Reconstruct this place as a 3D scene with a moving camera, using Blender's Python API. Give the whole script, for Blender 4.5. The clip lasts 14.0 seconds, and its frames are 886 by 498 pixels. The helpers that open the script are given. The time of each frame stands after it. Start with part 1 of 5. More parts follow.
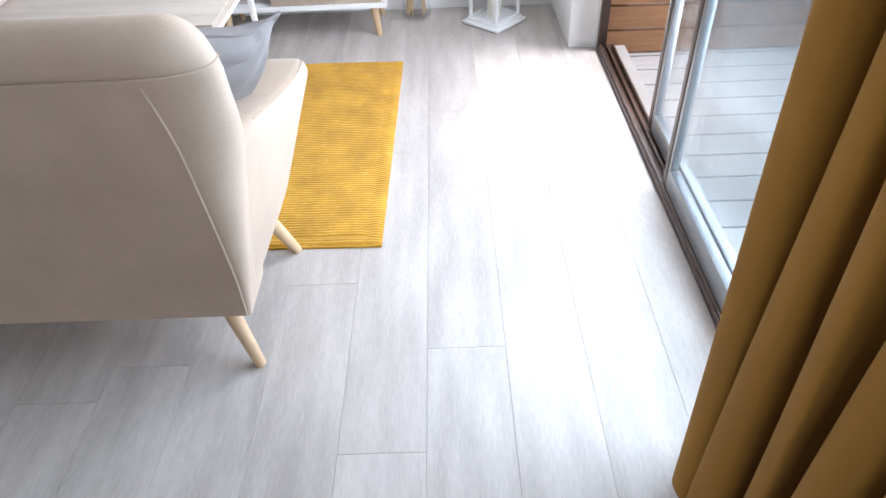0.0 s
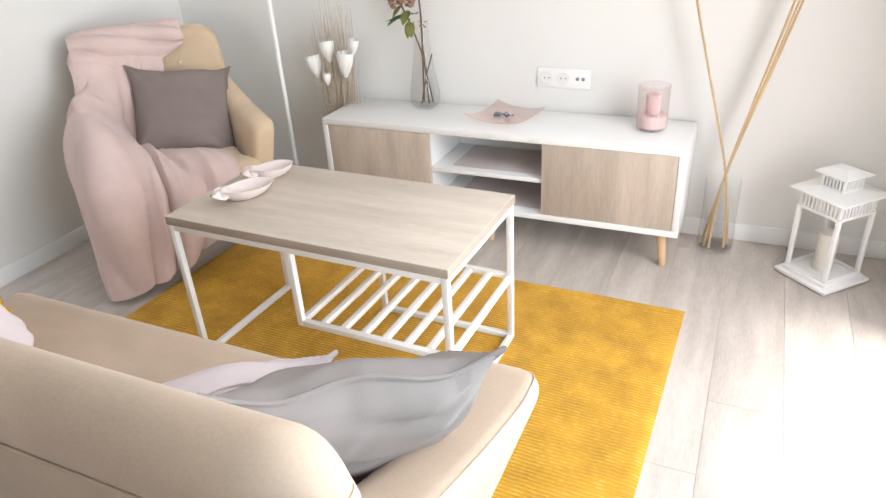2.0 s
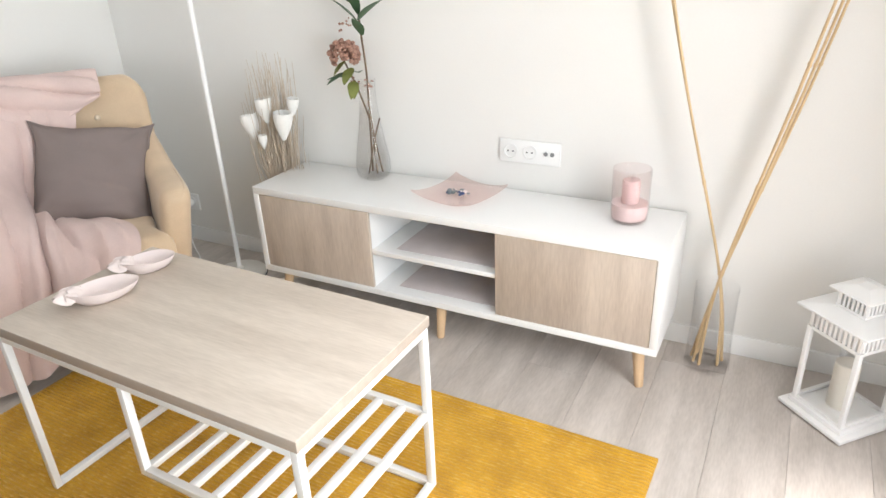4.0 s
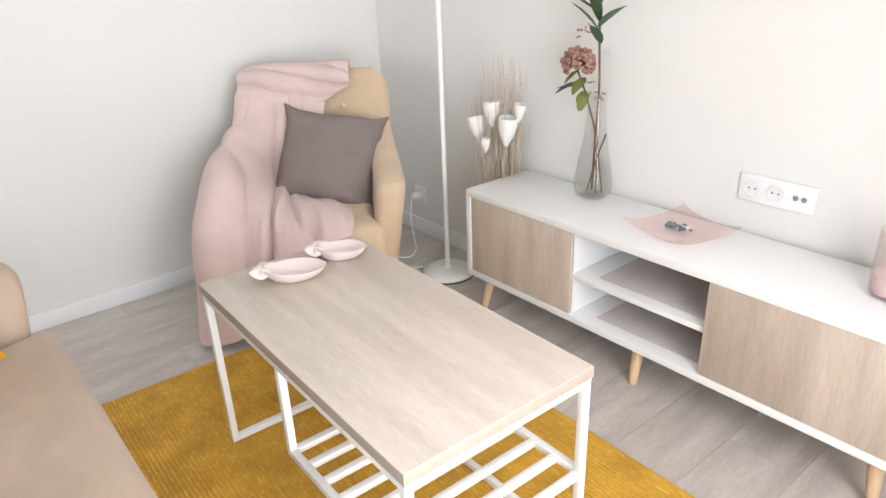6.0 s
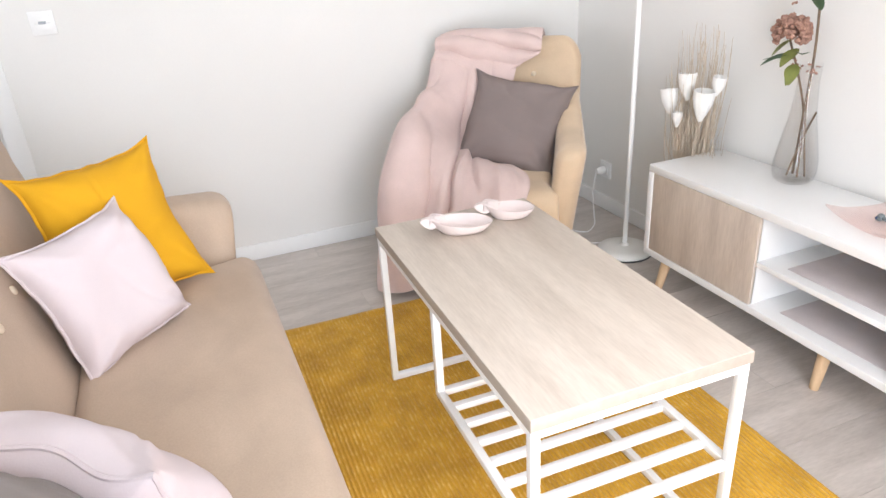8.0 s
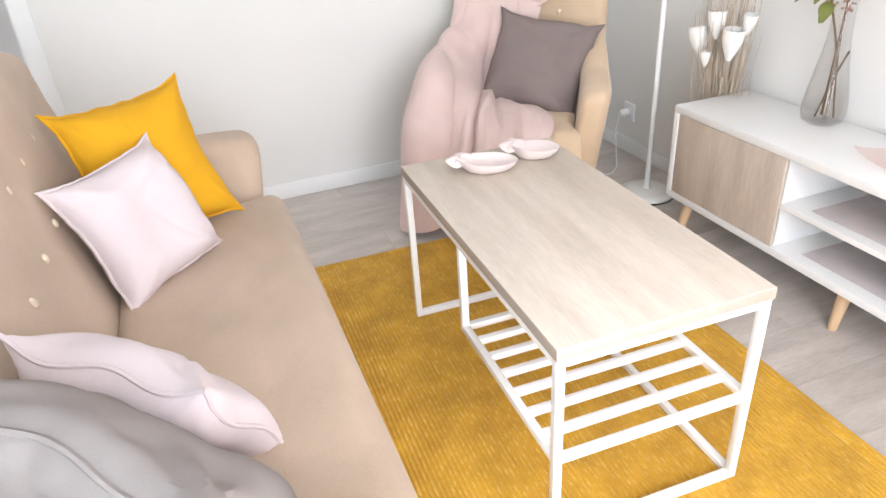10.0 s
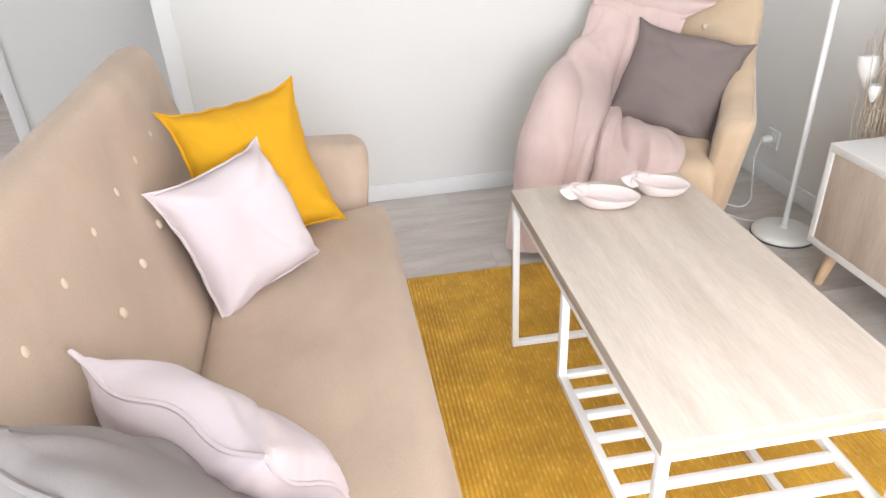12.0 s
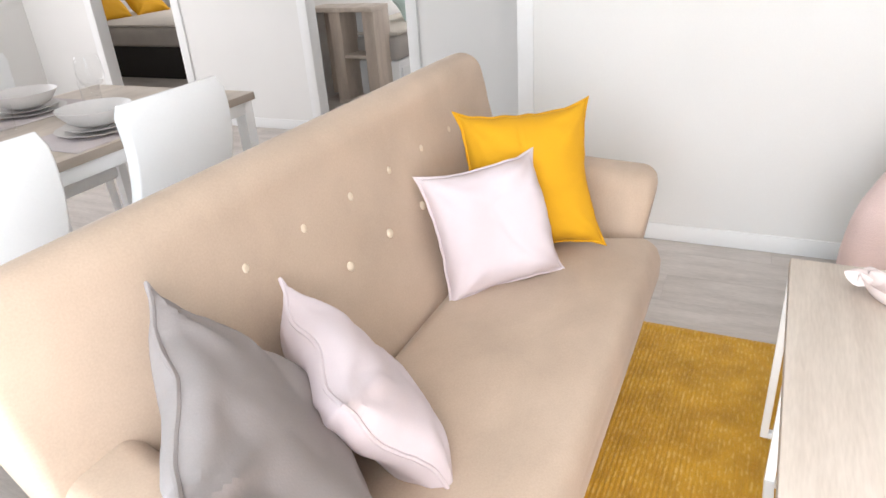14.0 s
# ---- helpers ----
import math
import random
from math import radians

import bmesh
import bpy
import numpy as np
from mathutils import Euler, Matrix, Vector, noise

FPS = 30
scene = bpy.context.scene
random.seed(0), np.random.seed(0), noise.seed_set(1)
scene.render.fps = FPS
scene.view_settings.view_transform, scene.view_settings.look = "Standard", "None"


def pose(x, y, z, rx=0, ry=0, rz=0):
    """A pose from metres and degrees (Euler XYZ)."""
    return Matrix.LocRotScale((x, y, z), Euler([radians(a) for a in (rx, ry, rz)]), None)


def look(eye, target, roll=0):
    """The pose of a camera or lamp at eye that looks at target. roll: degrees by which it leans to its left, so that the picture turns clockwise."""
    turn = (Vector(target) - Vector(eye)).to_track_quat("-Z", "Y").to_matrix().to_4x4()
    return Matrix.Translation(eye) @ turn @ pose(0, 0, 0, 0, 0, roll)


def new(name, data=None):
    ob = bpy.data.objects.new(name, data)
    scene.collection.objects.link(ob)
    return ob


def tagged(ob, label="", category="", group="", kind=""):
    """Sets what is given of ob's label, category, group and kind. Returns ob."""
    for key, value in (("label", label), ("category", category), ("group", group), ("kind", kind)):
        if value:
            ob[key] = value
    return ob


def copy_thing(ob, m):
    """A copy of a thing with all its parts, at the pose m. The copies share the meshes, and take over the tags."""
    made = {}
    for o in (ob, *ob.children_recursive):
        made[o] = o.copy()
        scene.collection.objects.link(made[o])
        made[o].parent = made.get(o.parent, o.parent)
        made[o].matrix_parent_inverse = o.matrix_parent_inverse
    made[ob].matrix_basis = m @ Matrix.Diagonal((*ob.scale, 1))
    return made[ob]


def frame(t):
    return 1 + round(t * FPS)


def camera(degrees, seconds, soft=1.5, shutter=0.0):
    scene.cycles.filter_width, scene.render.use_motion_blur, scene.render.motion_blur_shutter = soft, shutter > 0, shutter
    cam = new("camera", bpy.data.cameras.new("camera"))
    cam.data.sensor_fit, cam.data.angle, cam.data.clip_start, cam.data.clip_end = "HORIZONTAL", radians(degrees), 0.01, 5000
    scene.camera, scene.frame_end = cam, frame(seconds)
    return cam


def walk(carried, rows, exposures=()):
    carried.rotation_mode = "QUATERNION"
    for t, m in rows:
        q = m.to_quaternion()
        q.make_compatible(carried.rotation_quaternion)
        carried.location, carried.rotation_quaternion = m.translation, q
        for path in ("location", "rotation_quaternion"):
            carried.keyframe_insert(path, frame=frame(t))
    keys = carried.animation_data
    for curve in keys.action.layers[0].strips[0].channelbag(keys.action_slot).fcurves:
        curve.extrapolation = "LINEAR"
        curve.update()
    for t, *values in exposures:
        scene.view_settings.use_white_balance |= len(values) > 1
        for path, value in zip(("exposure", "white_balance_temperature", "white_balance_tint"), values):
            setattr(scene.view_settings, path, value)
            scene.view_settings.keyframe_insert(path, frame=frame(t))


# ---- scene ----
cam = camera(66.5, 14.0)
PATH = [
    (0, (0.006, 0.074, 1.337), (-0.021, 1.59, 0.033), -2.7),
    (0.5, (-0.019, 0.264, 1.357), (-0.325, 1.806, 0.12), -2.8),
    (1, (-0.019, 0.45, 1.364), (-0.593, 2.026, 0.274), -3.3),
    (1.5, (-0.044, 0.642, 1.363), (-0.756, 2.213, 0.351), -3.6),
    (2, (-0.083, 0.788, 1.371), (-0.847, 2.375, 0.424), -3.6),
    (2.5, (-0.092, 0.928, 1.368), (-0.879, 2.532, 0.468), -3.5),
    (3, (-0.057, 1.093, 1.365), (-0.853, 2.711, 0.502), -3.2),
    (5.5, (0.015, 1.601, 1.337), (-1.211, 2.948, 0.512), -1.9),
    (6, (0.028, 1.605, 1.334), (-1.393, 2.752, 0.518), -2.3),
    (6.5, (0.036, 1.614, 1.328), (-1.525, 2.569, 0.521), -2.5),
    (7, (0.05, 1.623, 1.313), (-1.594, 2.431, 0.51), -2.8),
    (7.5, (0.067, 1.63, 1.299), (-1.614, 2.348, 0.486), -3.1),
    (8, (0.1, 1.639, 1.288), (-1.592, 2.297, 0.448), -3.6),
    (8.5, (0.132, 1.651, 1.278), (-1.55, 2.279, 0.397), -3.9),
    (11, (0.087, 1.573, 1.298), (-1.541, 2.097, 0.262), -3.1),
    (11.5, (0.047, 1.589, 1.309), (-1.62, 2.015, 0.29), -2.9),
    (12, (-0.021, 1.66, 1.32), (-1.737, 1.93, 0.329), -3.0),
    (12.5, (-0.047, 1.733, 1.323), (-1.804, 1.753, 0.368), -3.3),
    (13, (-0.052, 1.86, 1.329), (-1.801, 1.541, 0.413), -3.8),
    (13.5, (-0.046, 1.931, 1.317), (-1.729, 1.304, 0.436), -3.9),
    (14, (-0.035, 1.996, 1.299), (-1.652, 1.204, 0.428), -4.0),
]
walk(cam, [(t, look(eye, target, roll)) for t, eye, target, roll in PATH],
     [(0.0, 0.56, 5700, 13), (0.6, 0.45, 5800, 14), (1.5, 0.64, 6350, 14), (2.5, 0.70, 6500, 12), (3.2, 0.72, 6480, 11), (5.5, 0.72, 6500, 14), (6.5, 0.8, 6500, 15), (8.0, 0.9, 6400, 16), (12.0, 0.95, 6420, 15), (13.5, 0.95, 6420, 15), (14.0, 1.0, 6420, 15)])

# ---------------------------------------------------------------- light
world = bpy.data.worlds.new("sky")
scene.world = world
world.use_nodes = True
wn = world.node_tree.nodes
sky = wn.new("ShaderNodeTexSky")
sky.sky_type, sky.sun_disc = "NISHITA", False
sky.sun_elevation, sky.sun_rotation = radians(73), radians(95)
sky.air_density, sky.dust_density, sky.ozone_density = 0.6, 4.0, 0.6
world.node_tree.links.new(sky.outputs[0], wn["Background"].inputs[0])
wn["Background"].inputs[1].default_value = 0.05
sun = new("sun", bpy.data.lights.new("sun", "SUN"))
sun.data.energy, sun.data.angle, sun.data.color = 3.0, radians(11), (1.0, 0.96, 0.9)
sun.matrix_world = look((0.62, -0.06, 2.05), (0, 0, 0))


def area_light(name, eye, target, w, h, watts, color=(1, 1, 1)):
    lamp = new(name, bpy.data.lights.new(name, "AREA"))
    lamp.data.shape, lamp.data.size, lamp.data.size_y = "RECTANGLE", w, h
    lamp.data.energy, lamp.data.color = watts, color
    lamp.matrix_world = look(eye, target)
    return lamp


area_light("door_daylight", (0.95, 1.55, 1.15), (-1.0, 1.0, 1.0), 2.3, 1.9, 92, (1.0, 0.985, 0.965))
# added fill from the south, aimed at the corridor; no known window there
area_light("south_fill_light", (-1.6, -3.52, 1.5), (-3.6, -1.0, 1.0), 2.2, 1.1, 34, (0.98, 0.99, 1.0))

# added fill lamps that brighten the two bedrooms, at assumed openings out of view
area_light("bedroom_fill_light", (-7.15, -0.4, 1.5), (-5, -0.4, 0.9), 1.0, 1.1, 13)
area_light("main_bedroom_fill_light", (-7.15, -4.1, 1.5), (-5, -3.9, 0.9), 1.0, 1.1, 11)

# ---------------------------------------------------------------- materials


def mat(name, base, rough=0.6, var=0.08, scale=6.0, fine=90.0, bump=0.15, dist=0.002, sheen=0.0, metal=0.0, stretch=(1, 1, 1),
        rand=0.0, spec=0.5, tint=None):
    m = bpy.data.materials.new(name)
    m.use_nodes = True
    n, l = m.node_tree.nodes, m.node_tree.links
    b = n["Principled BSDF"]
    b.inputs["Roughness"].default_value, b.inputs["Metallic"].default_value = rough, metal
    b.inputs["Specular IOR Level"].default_value = spec
    if sheen:
        b.inputs["Sheen Weight"].default_value, b.inputs["Sheen Roughness"].default_value = sheen, 0.4
    tc, mp = n.new("ShaderNodeTexCoord"), n.new("ShaderNodeMapping")
    mp.inputs["Scale"].default_value = stretch
    l.new(tc.outputs["Object"], mp.inputs[0])
    big, small = n.new("ShaderNodeTexNoise"), n.new("ShaderNodeTexNoise")
    big.inputs["Scale"].default_value, small.inputs["Scale"].default_value = scale, fine
    big.inputs["Detail"].default_value, small.inputs["Detail"].default_value = 4, 5
    l.new(mp.outputs[0], big.inputs[0]), l.new(mp.outputs[0], small.inputs[0])
    add = n.new("ShaderNodeMath")
    add.operation = "ADD"
    l.new(big.outputs[0], add.inputs[0])
    half = n.new("ShaderNodeMath")
    half.operation = "MULTIPLY"
    half.inputs[1].default_value = 0.5
    l.new(small.outputs[0], half.inputs[0]), l.new(half.outputs[0], add.inputs[1])
    last = add
    if rand:
        info, r = n.new("ShaderNodeObjectInfo"), n.new("ShaderNodeMath")
        r.operation, r.inputs[1].default_value, r.inputs[2].default_value = "MULTIPLY_ADD", rand, -rand / 2
        l.new(info.outputs["Random"], r.inputs[0])
        s = n.new("ShaderNodeMath")
        l.new(add.outputs[0], s.inputs[0]), l.new(r.outputs[0], s.inputs[1])
        last = s
        off = n.new("ShaderNodeVectorMath")
        off.operation = "MULTIPLY_ADD"
        off.inputs[1].default_value = (1, 1, 1)
        comb = n.new("ShaderNodeCombineXYZ")
        k = n.new("ShaderNodeMath")
        k.operation, k.inputs[1].default_value = "MULTIPLY", 31.0
        l.new(info.outputs["Random"], k.inputs[0])
        for i in range(3):
            l.new(k.outputs[0], comb.inputs[i])
        l.new(tc.outputs["Object"], off.inputs[0]), l.new(comb.outputs[0], off.inputs[2]), l.new(off.outputs[0], mp.inputs[0])
    ramp = n.new("ShaderNodeValToRGB")
    lo, hi = (tint or base), base
    ramp.color_ramp.elements[0].position, ramp.color_ramp.elements[1].position = 0.5, 1.0
    ramp.color_ramp.elements[0].color = (*[max(0, c * (1 - var)) for c in lo], 1)
    ramp.color_ramp.elements[1].color = (*[min(1, c * (1 + var)) for c in hi], 1)
    l.new(last.outputs[0], ramp.inputs[0]), l.new(ramp.outputs[0], b.inputs["Base Color"])
    if bump:
        bp = n.new("ShaderNodeBump")
        bp.inputs["Strength"].default_value, bp.inputs["Distance"].default_value = bump, dist
        l.new(small.outputs[0], bp.inputs["Height"]), l.new(bp.outputs[0], b.inputs["Normal"])
    return m


def glass(name, color=(1, 1, 1), rough=0.0, edge=0.6, milk=0.0):
    """Clear thin glass: see-through, with gloss that grows at grazing angles; milk adds a little body."""
    m = bpy.data.materials.new(name)
    m.use_nodes = True
    n, l = m.node_tree.nodes, m.node_tree.links
    n.remove(n["Principled BSDF"])
    clear, gloss, mix, fres = n.new("ShaderNodeBsdfTransparent"), n.new("ShaderNodeBsdfGlossy"), n.new("ShaderNodeMixShader"), n.new("ShaderNodeLayerWeight")
    clear.inputs[0].default_value = (*color, 1)
    gloss.inputs["Roughness"].default_value = rough
    power, scale = n.new("ShaderNodeMath"), n.new("ShaderNodeMath")
    power.operation, power.inputs[1].default_value = "POWER", 4.0
    scale.operation, scale.inputs[1].default_value, scale.inputs[2].default_value = "MULTIPLY_ADD", edge, 0.018
    l.new(fres.outputs["Facing"], power.inputs[0]), l.new(power.outputs[0], scale.inputs[0])
    l.new(scale.outputs[0], mix.inputs[0]), l.new(clear.outputs[0], mix.inputs[1]), l.new(gloss.outputs[0], mix.inputs[2])
    last = mix
    if milk:
        body, add = n.new("ShaderNodeBsdfDiffuse"), n.new("ShaderNodeMixShader")
        body.inputs[0].default_value = (*color, 1)
        add.inputs[0].default_value = milk
        l.new(mix.outputs[0], add.inputs[1]), l.new(body.outputs[0], add.inputs[2])
        last = add
    l.new(last.outputs[0], n["Material Output"].inputs[0])
    return m



WALL = mat("wall_paint", (0.80, 0.79, 0.765), 0.85, 0.02, 1.5, 160, 0.12, 0.001)
WHITE_TRIM = mat("white_trim", (0.86, 0.86, 0.85), 0.5, 0.015, 3, 60, 0.04, 0.001)
CEILING = mat("ceiling_paint", (0.85, 0.85, 0.84), 0.9, 0.02, 2, 120, 0.1, 0.001)
PLANK = mat("vinyl_plank", (0.575, 0.525, 0.485), 0.40, 0.11, 4, 45, 0.10, 0.0006, stretch=(4, 0.7, 1), rand=0.14, tint=(0.495, 0.445, 0.405))
JOINT = mat("floor_joint", (0.46, 0.43, 0.405), 0.8)
VELVET = mat("beige_velvet", (0.515, 0.40, 0.305), 0.85, 0.06, 4, 260, 0.14, 0.001, sheen=0.15, tint=(0.475, 0.365, 0.275))


def napped(m, light=0.06, dark=0.05):
    """Brush marks in a pile: soft streaks that lie lighter or darker than the rest."""
    n, l = m.node_tree.nodes, m.node_tree.links
    b = n["Principled BSDF"]
    tc, mp, ns, rp, mix = (n.new("ShaderNodeTexCoord"), n.new("ShaderNodeMapping"), n.new("ShaderNodeTexNoise"), n.new("ShaderNodeMapRange"), n.new("ShaderNodeMix"))
    mp.inputs["Scale"].default_value = (1.0, 1.6, 0.8)
    ns.inputs["Scale"].default_value, ns.inputs["Detail"].default_value, ns.inputs["Distortion"].default_value = 5.0, 5.0, 0.3
    rp.inputs["From Min"].default_value, rp.inputs["From Max"].default_value = 0.38, 0.66
    rp.inputs["To Min"].default_value, rp.inputs["To Max"].default_value = 1 - dark, 1 + light
    l.new(tc.outputs["Object"], mp.inputs[0]), l.new(mp.outputs[0], ns.inputs[0]), l.new(ns.outputs[0], rp.inputs["Value"])
    mix.data_type, mix.blend_type = "RGBA", "MULTIPLY"
    mix.inputs[0].default_value = 1.0
    old = b.inputs["Base Color"].links[0].from_socket
    l.new(old, mix.inputs[6]), l.new(rp.outputs[0], mix.inputs[7]), l.new(mix.outputs[2], b.inputs["Base Color"])
    return m


napped(VELVET)
VELVET_WARM = mat("sand_velvet", (0.62, 0.47, 0.32), 0.85, 0.08, 6, 240, 0.2, 0.001, sheen=0.4)
napped(VELVET_WARM)
BUTTON = mat("pale_button", (0.66, 0.55, 0.42), 0.7, 0.05, 40, 200, 0.1)
BEECH = mat("beech", (0.66, 0.46, 0.28), 0.5, 0.12, 9, 80, 0.1, 0.001, stretch=(6, 6, 1))
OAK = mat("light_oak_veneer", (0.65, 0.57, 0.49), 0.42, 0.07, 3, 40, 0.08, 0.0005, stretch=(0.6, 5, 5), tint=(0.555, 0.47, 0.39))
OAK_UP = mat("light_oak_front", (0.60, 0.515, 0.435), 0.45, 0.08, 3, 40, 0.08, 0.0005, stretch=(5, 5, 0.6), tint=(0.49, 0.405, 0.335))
OAK_EDGE = mat("oak_edge", (0.421, 0.355, 0.296), 0.5, 0.08, 5, 80, 0.12, 0.0006, stretch=(1, 9, 9))
WHITE_LAC = mat("white_lacquer", (0.87, 0.87, 0.865), 0.35, 0.012, 3, 90, 0.03, 0.0005)
WHITE_METAL = mat("white_powder_coat", (0.88, 0.88, 0.875), 0.4, 0.012, 8, 200, 0.05, 0.0005)


def rug_material():
    """Wool woven in ribs, with paler dashes that run along them."""
    m = mat("mustard_wool", (0.66, 0.355, 0.024), 0.95, 0.12, 9, 260, 0.0, 0.004, sheen=0.15, tint=(0.54, 0.275, 0.016))
    n, l = m.node_tree.nodes, m.node_tree.links
    b = n["Principled BSDF"]
    tc = n.new("ShaderNodeTexCoord")
    rib, dash, mp = n.new("ShaderNodeTexWave"), n.new("ShaderNodeTexNoise"), n.new("ShaderNodeMapping")
    rib.bands_direction = "Y"
    rib.inputs["Scale"].default_value, rib.inputs["Distortion"].default_value = 25.13, 0.6
    rib.inputs["Detail Scale"].default_value = 3.0
    mp.inputs["Scale"].default_value = (42, 85, 1)
    dash.inputs["Scale"].default_value, dash.inputs["Detail"].default_value = 1.0, 2.0
    l.new(tc.outputs["Object"], rib.inputs[0]), l.new(tc.outputs["Object"], mp.inputs[0]), l.new(mp.outputs[0], dash.inputs[0])
    cut, yarn = n.new("ShaderNodeMapRange"), n.new("ShaderNodeMath")
    cut.inputs["From Min"].default_value, cut.inputs["From Max"].default_value = 0.50, 0.64
    yarn.operation = "MULTIPLY"
    l.new(dash.outputs[0], cut.inputs["Value"]), l.new(cut.outputs[0], yarn.inputs[0]), l.new(rib.outputs["Fac"], yarn.inputs[1])
    mix = n.new("ShaderNodeMix")
    mix.data_type = "RGBA"
    old = b.inputs["Base Color"].links[0].from_socket
    fac, spots = n.new("ShaderNodeMath"), n.new("ShaderNodeTexNoise")
    spots.inputs["Scale"].default_value = 9
    l.new(tc.outputs["Object"], spots.inputs[0])
    fac.operation = "MULTIPLY"
    l.new(yarn.outputs[0], fac.inputs[0]), l.new(spots.outputs[0], fac.inputs[1])
    l.new(fac.outputs[0], mix.inputs[0]), l.new(old, mix.inputs[6])
    mix.inputs[7].default_value = (0.84, 0.58, 0.17, 1)
    l.new(mix.outputs[2], b.inputs["Base Color"])
    fuzz, add, bp = n.new("ShaderNodeTexNoise"), n.new("ShaderNodeMath"), n.new("ShaderNodeBump")
    fuzz.inputs["Scale"].default_value = 420
    l.new(tc.outputs["Object"], fuzz.inputs[0])
    add.operation = "ADD"
    l.new(fuzz.outputs[0], add.inputs[0]), l.new(rib.outputs["Fac"], add.inputs[1])
    bp.inputs["Strength"].default_value, bp.inputs["Distance"].default_value = 0.6, 0.004
    l.new(add.outputs[0], bp.inputs["Height"]), l.new(bp.outputs[0], b.inputs["Normal"])
    return m


MUSTARD_RUG = rug_material()
MUSTARD_COTTON = mat("mustard_cotton", (0.65, 0.33, 0.004), 0.9, 0.05, 6, 320, 0.3, 0.001)
PINK_COTTON = mat("pale_pink_cotton", (0.64, 0.56, 0.575), 0.9, 0.03, 6, 320, 0.3, 0.001)
GREY_COTTON = mat("grey_cotton", (0.27, 0.24, 0.232), 0.8, 0.06, 6, 320, 0.3, 0.001, spec=0.25)
TAUPE_COTTON = mat("taupe_cotton", (0.225, 0.18, 0.168), 0.88, 0.06, 6, 320, 0.3, 0.001)
THROW = mat("dusty_pink_fleece", (0.66, 0.51, 0.475), 0.95, 0.07, 8, 220, 0.6, 0.002, sheen=0.2)
CERAMIC_PINK = mat("pale_pink_ceramic", (0.80, 0.69, 0.66), 0.3, 0.03, 8, 60, 0.05)
CURTAIN = mat("ochre_curtain", (0.31, 0.15, 0.016), 0.92, 0.07, 3, 340, 0.3, 0.001)
DARK_ALU = mat("brown_aluminium", (0.085, 0.052, 0.04), 0.35, 0.08, 5, 80, 0.03, metal=0.0)
GREY_ALU = mat("grey_aluminium", (0.30, 0.31, 0.32), 0.3, 0.05, 5, 80, 0.03, metal=0.6)
CEDAR = mat("cedar_board", (0.46, 0.24, 0.11), 0.6, 0.2, 6, 60, 0.25, 0.001, stretch=(0.8, 7, 7), rand=0.25)
DECK = mat("deck_board", (0.42, 0.40, 0.39), 0.7, 0.1, 5, 60, 0.25, 0.001, stretch=(0.8, 7, 1), rand=0.1)
BAMBOO = mat("bamboo_cane", (0.58, 0.42, 0.235), 0.5, 0.14, 9, 60, 0.1, 0.001, stretch=(1, 1, 0.4))
TWIG = mat("dry_twig", (0.56, 0.47, 0.37), 0.9, 0.2, 20, 120, 0.2)
PETAL_WHITE = mat("white_petal", (0.85, 0.84, 0.81), 0.7, 0.04, 30, 200, 0.1)
LEAF = mat("dark_leaf", (0.055, 0.115, 0.055), 0.5, 0.2, 20, 90, 0.1)
LEAF_LIGHT = mat("olive_leaf", (0.20, 0.22, 0.06), 0.5, 0.25, 20, 90, 0.1)
BLOOM = mat("dusty_bloom", (0.38, 0.22, 0.165), 0.8, 0.3, 60, 200, 0.2, tint=(0.29, 0.15, 0.11))
STEM = mat("brown_stem", (0.16, 0.11, 0.07), 0.7, 0.2, 20, 90, 0.1)
CLEAR = glass("clear_glass", (0.996, 0.997, 0.997), 0.0, 0.4)
PANE = glass("pane_glass", (0.86, 0.90, 0.92), 0.0, 0.8)
PINK_GLASS = glass("pink_glass", (0.99, 0.92, 0.905), 0.03, 0.45, 0.06)
PINK_CUP = glass("pale_pink_glass", (0.985, 0.958, 0.955), 0.03, 0.5, 0.012)
PINK_WAX = mat("pink_wax", (0.74, 0.55, 0.545), 0.6, 0.04, 20, 90, 0.05)
CREAM_WAX = mat("cream_wax", (0.80, 0.76, 0.68), 0.6, 0.03, 20, 90, 0.05)
SOCKET = mat("white_plastic", (0.86, 0.86, 0.85), 0.35, 0.01, 20, 90, 0.0)
DARK_HOLE = mat("dark_hole", (0.06, 0.06, 0.06), 0.6, 0.1, 30, 90, 0.0)
STONE_BLUE = mat("blue_pebble", (0.05, 0.08, 0.20), 0.25, 0.2, 60, 90, 0.0)
STONE_GREY = mat("grey_pebble", (0.20, 0.23, 0.24), 0.3, 0.3, 60, 90, 0.0)
LEATHER = mat("white_faux_leather", (0.86, 0.86, 0.855), 0.45, 0.02, 6, 160, 0.15, 0.001)
STONEWARE = mat("pale_stoneware", (0.70, 0.675, 0.655), 0.35, 0.03, 20, 90, 0.05)
LINEN = mat("lilac_linen", (0.62, 0.56, 0.56), 0.95, 0.06, 12, 260, 0.4)
MATTRESS = mat("cream_bedding", (0.62, 0.57, 0.50), 0.9, 0.05, 5, 200, 0.3)
BED_DARK = mat("dark_bed_base", (0.02, 0.015, 0.013), 0.8, 0.2, 5, 90, 0.1)
MINT = mat("mint_cotton", (0.50, 0.62, 0.58), 0.9, 0.05, 6, 200, 0.2)
DOOR_BROWN = mat("taupe_door", (0.23, 0.195, 0.165), 0.5, 0.06, 4, 90, 0.08, stretch=(6, 6, 1))
LAMP_BASE = mat("cream_lamp_metal", (0.83, 0.82, 0.78), 0.35, 0.02, 8, 90, 0.02)

# ---------------------------------------------------------------- builders


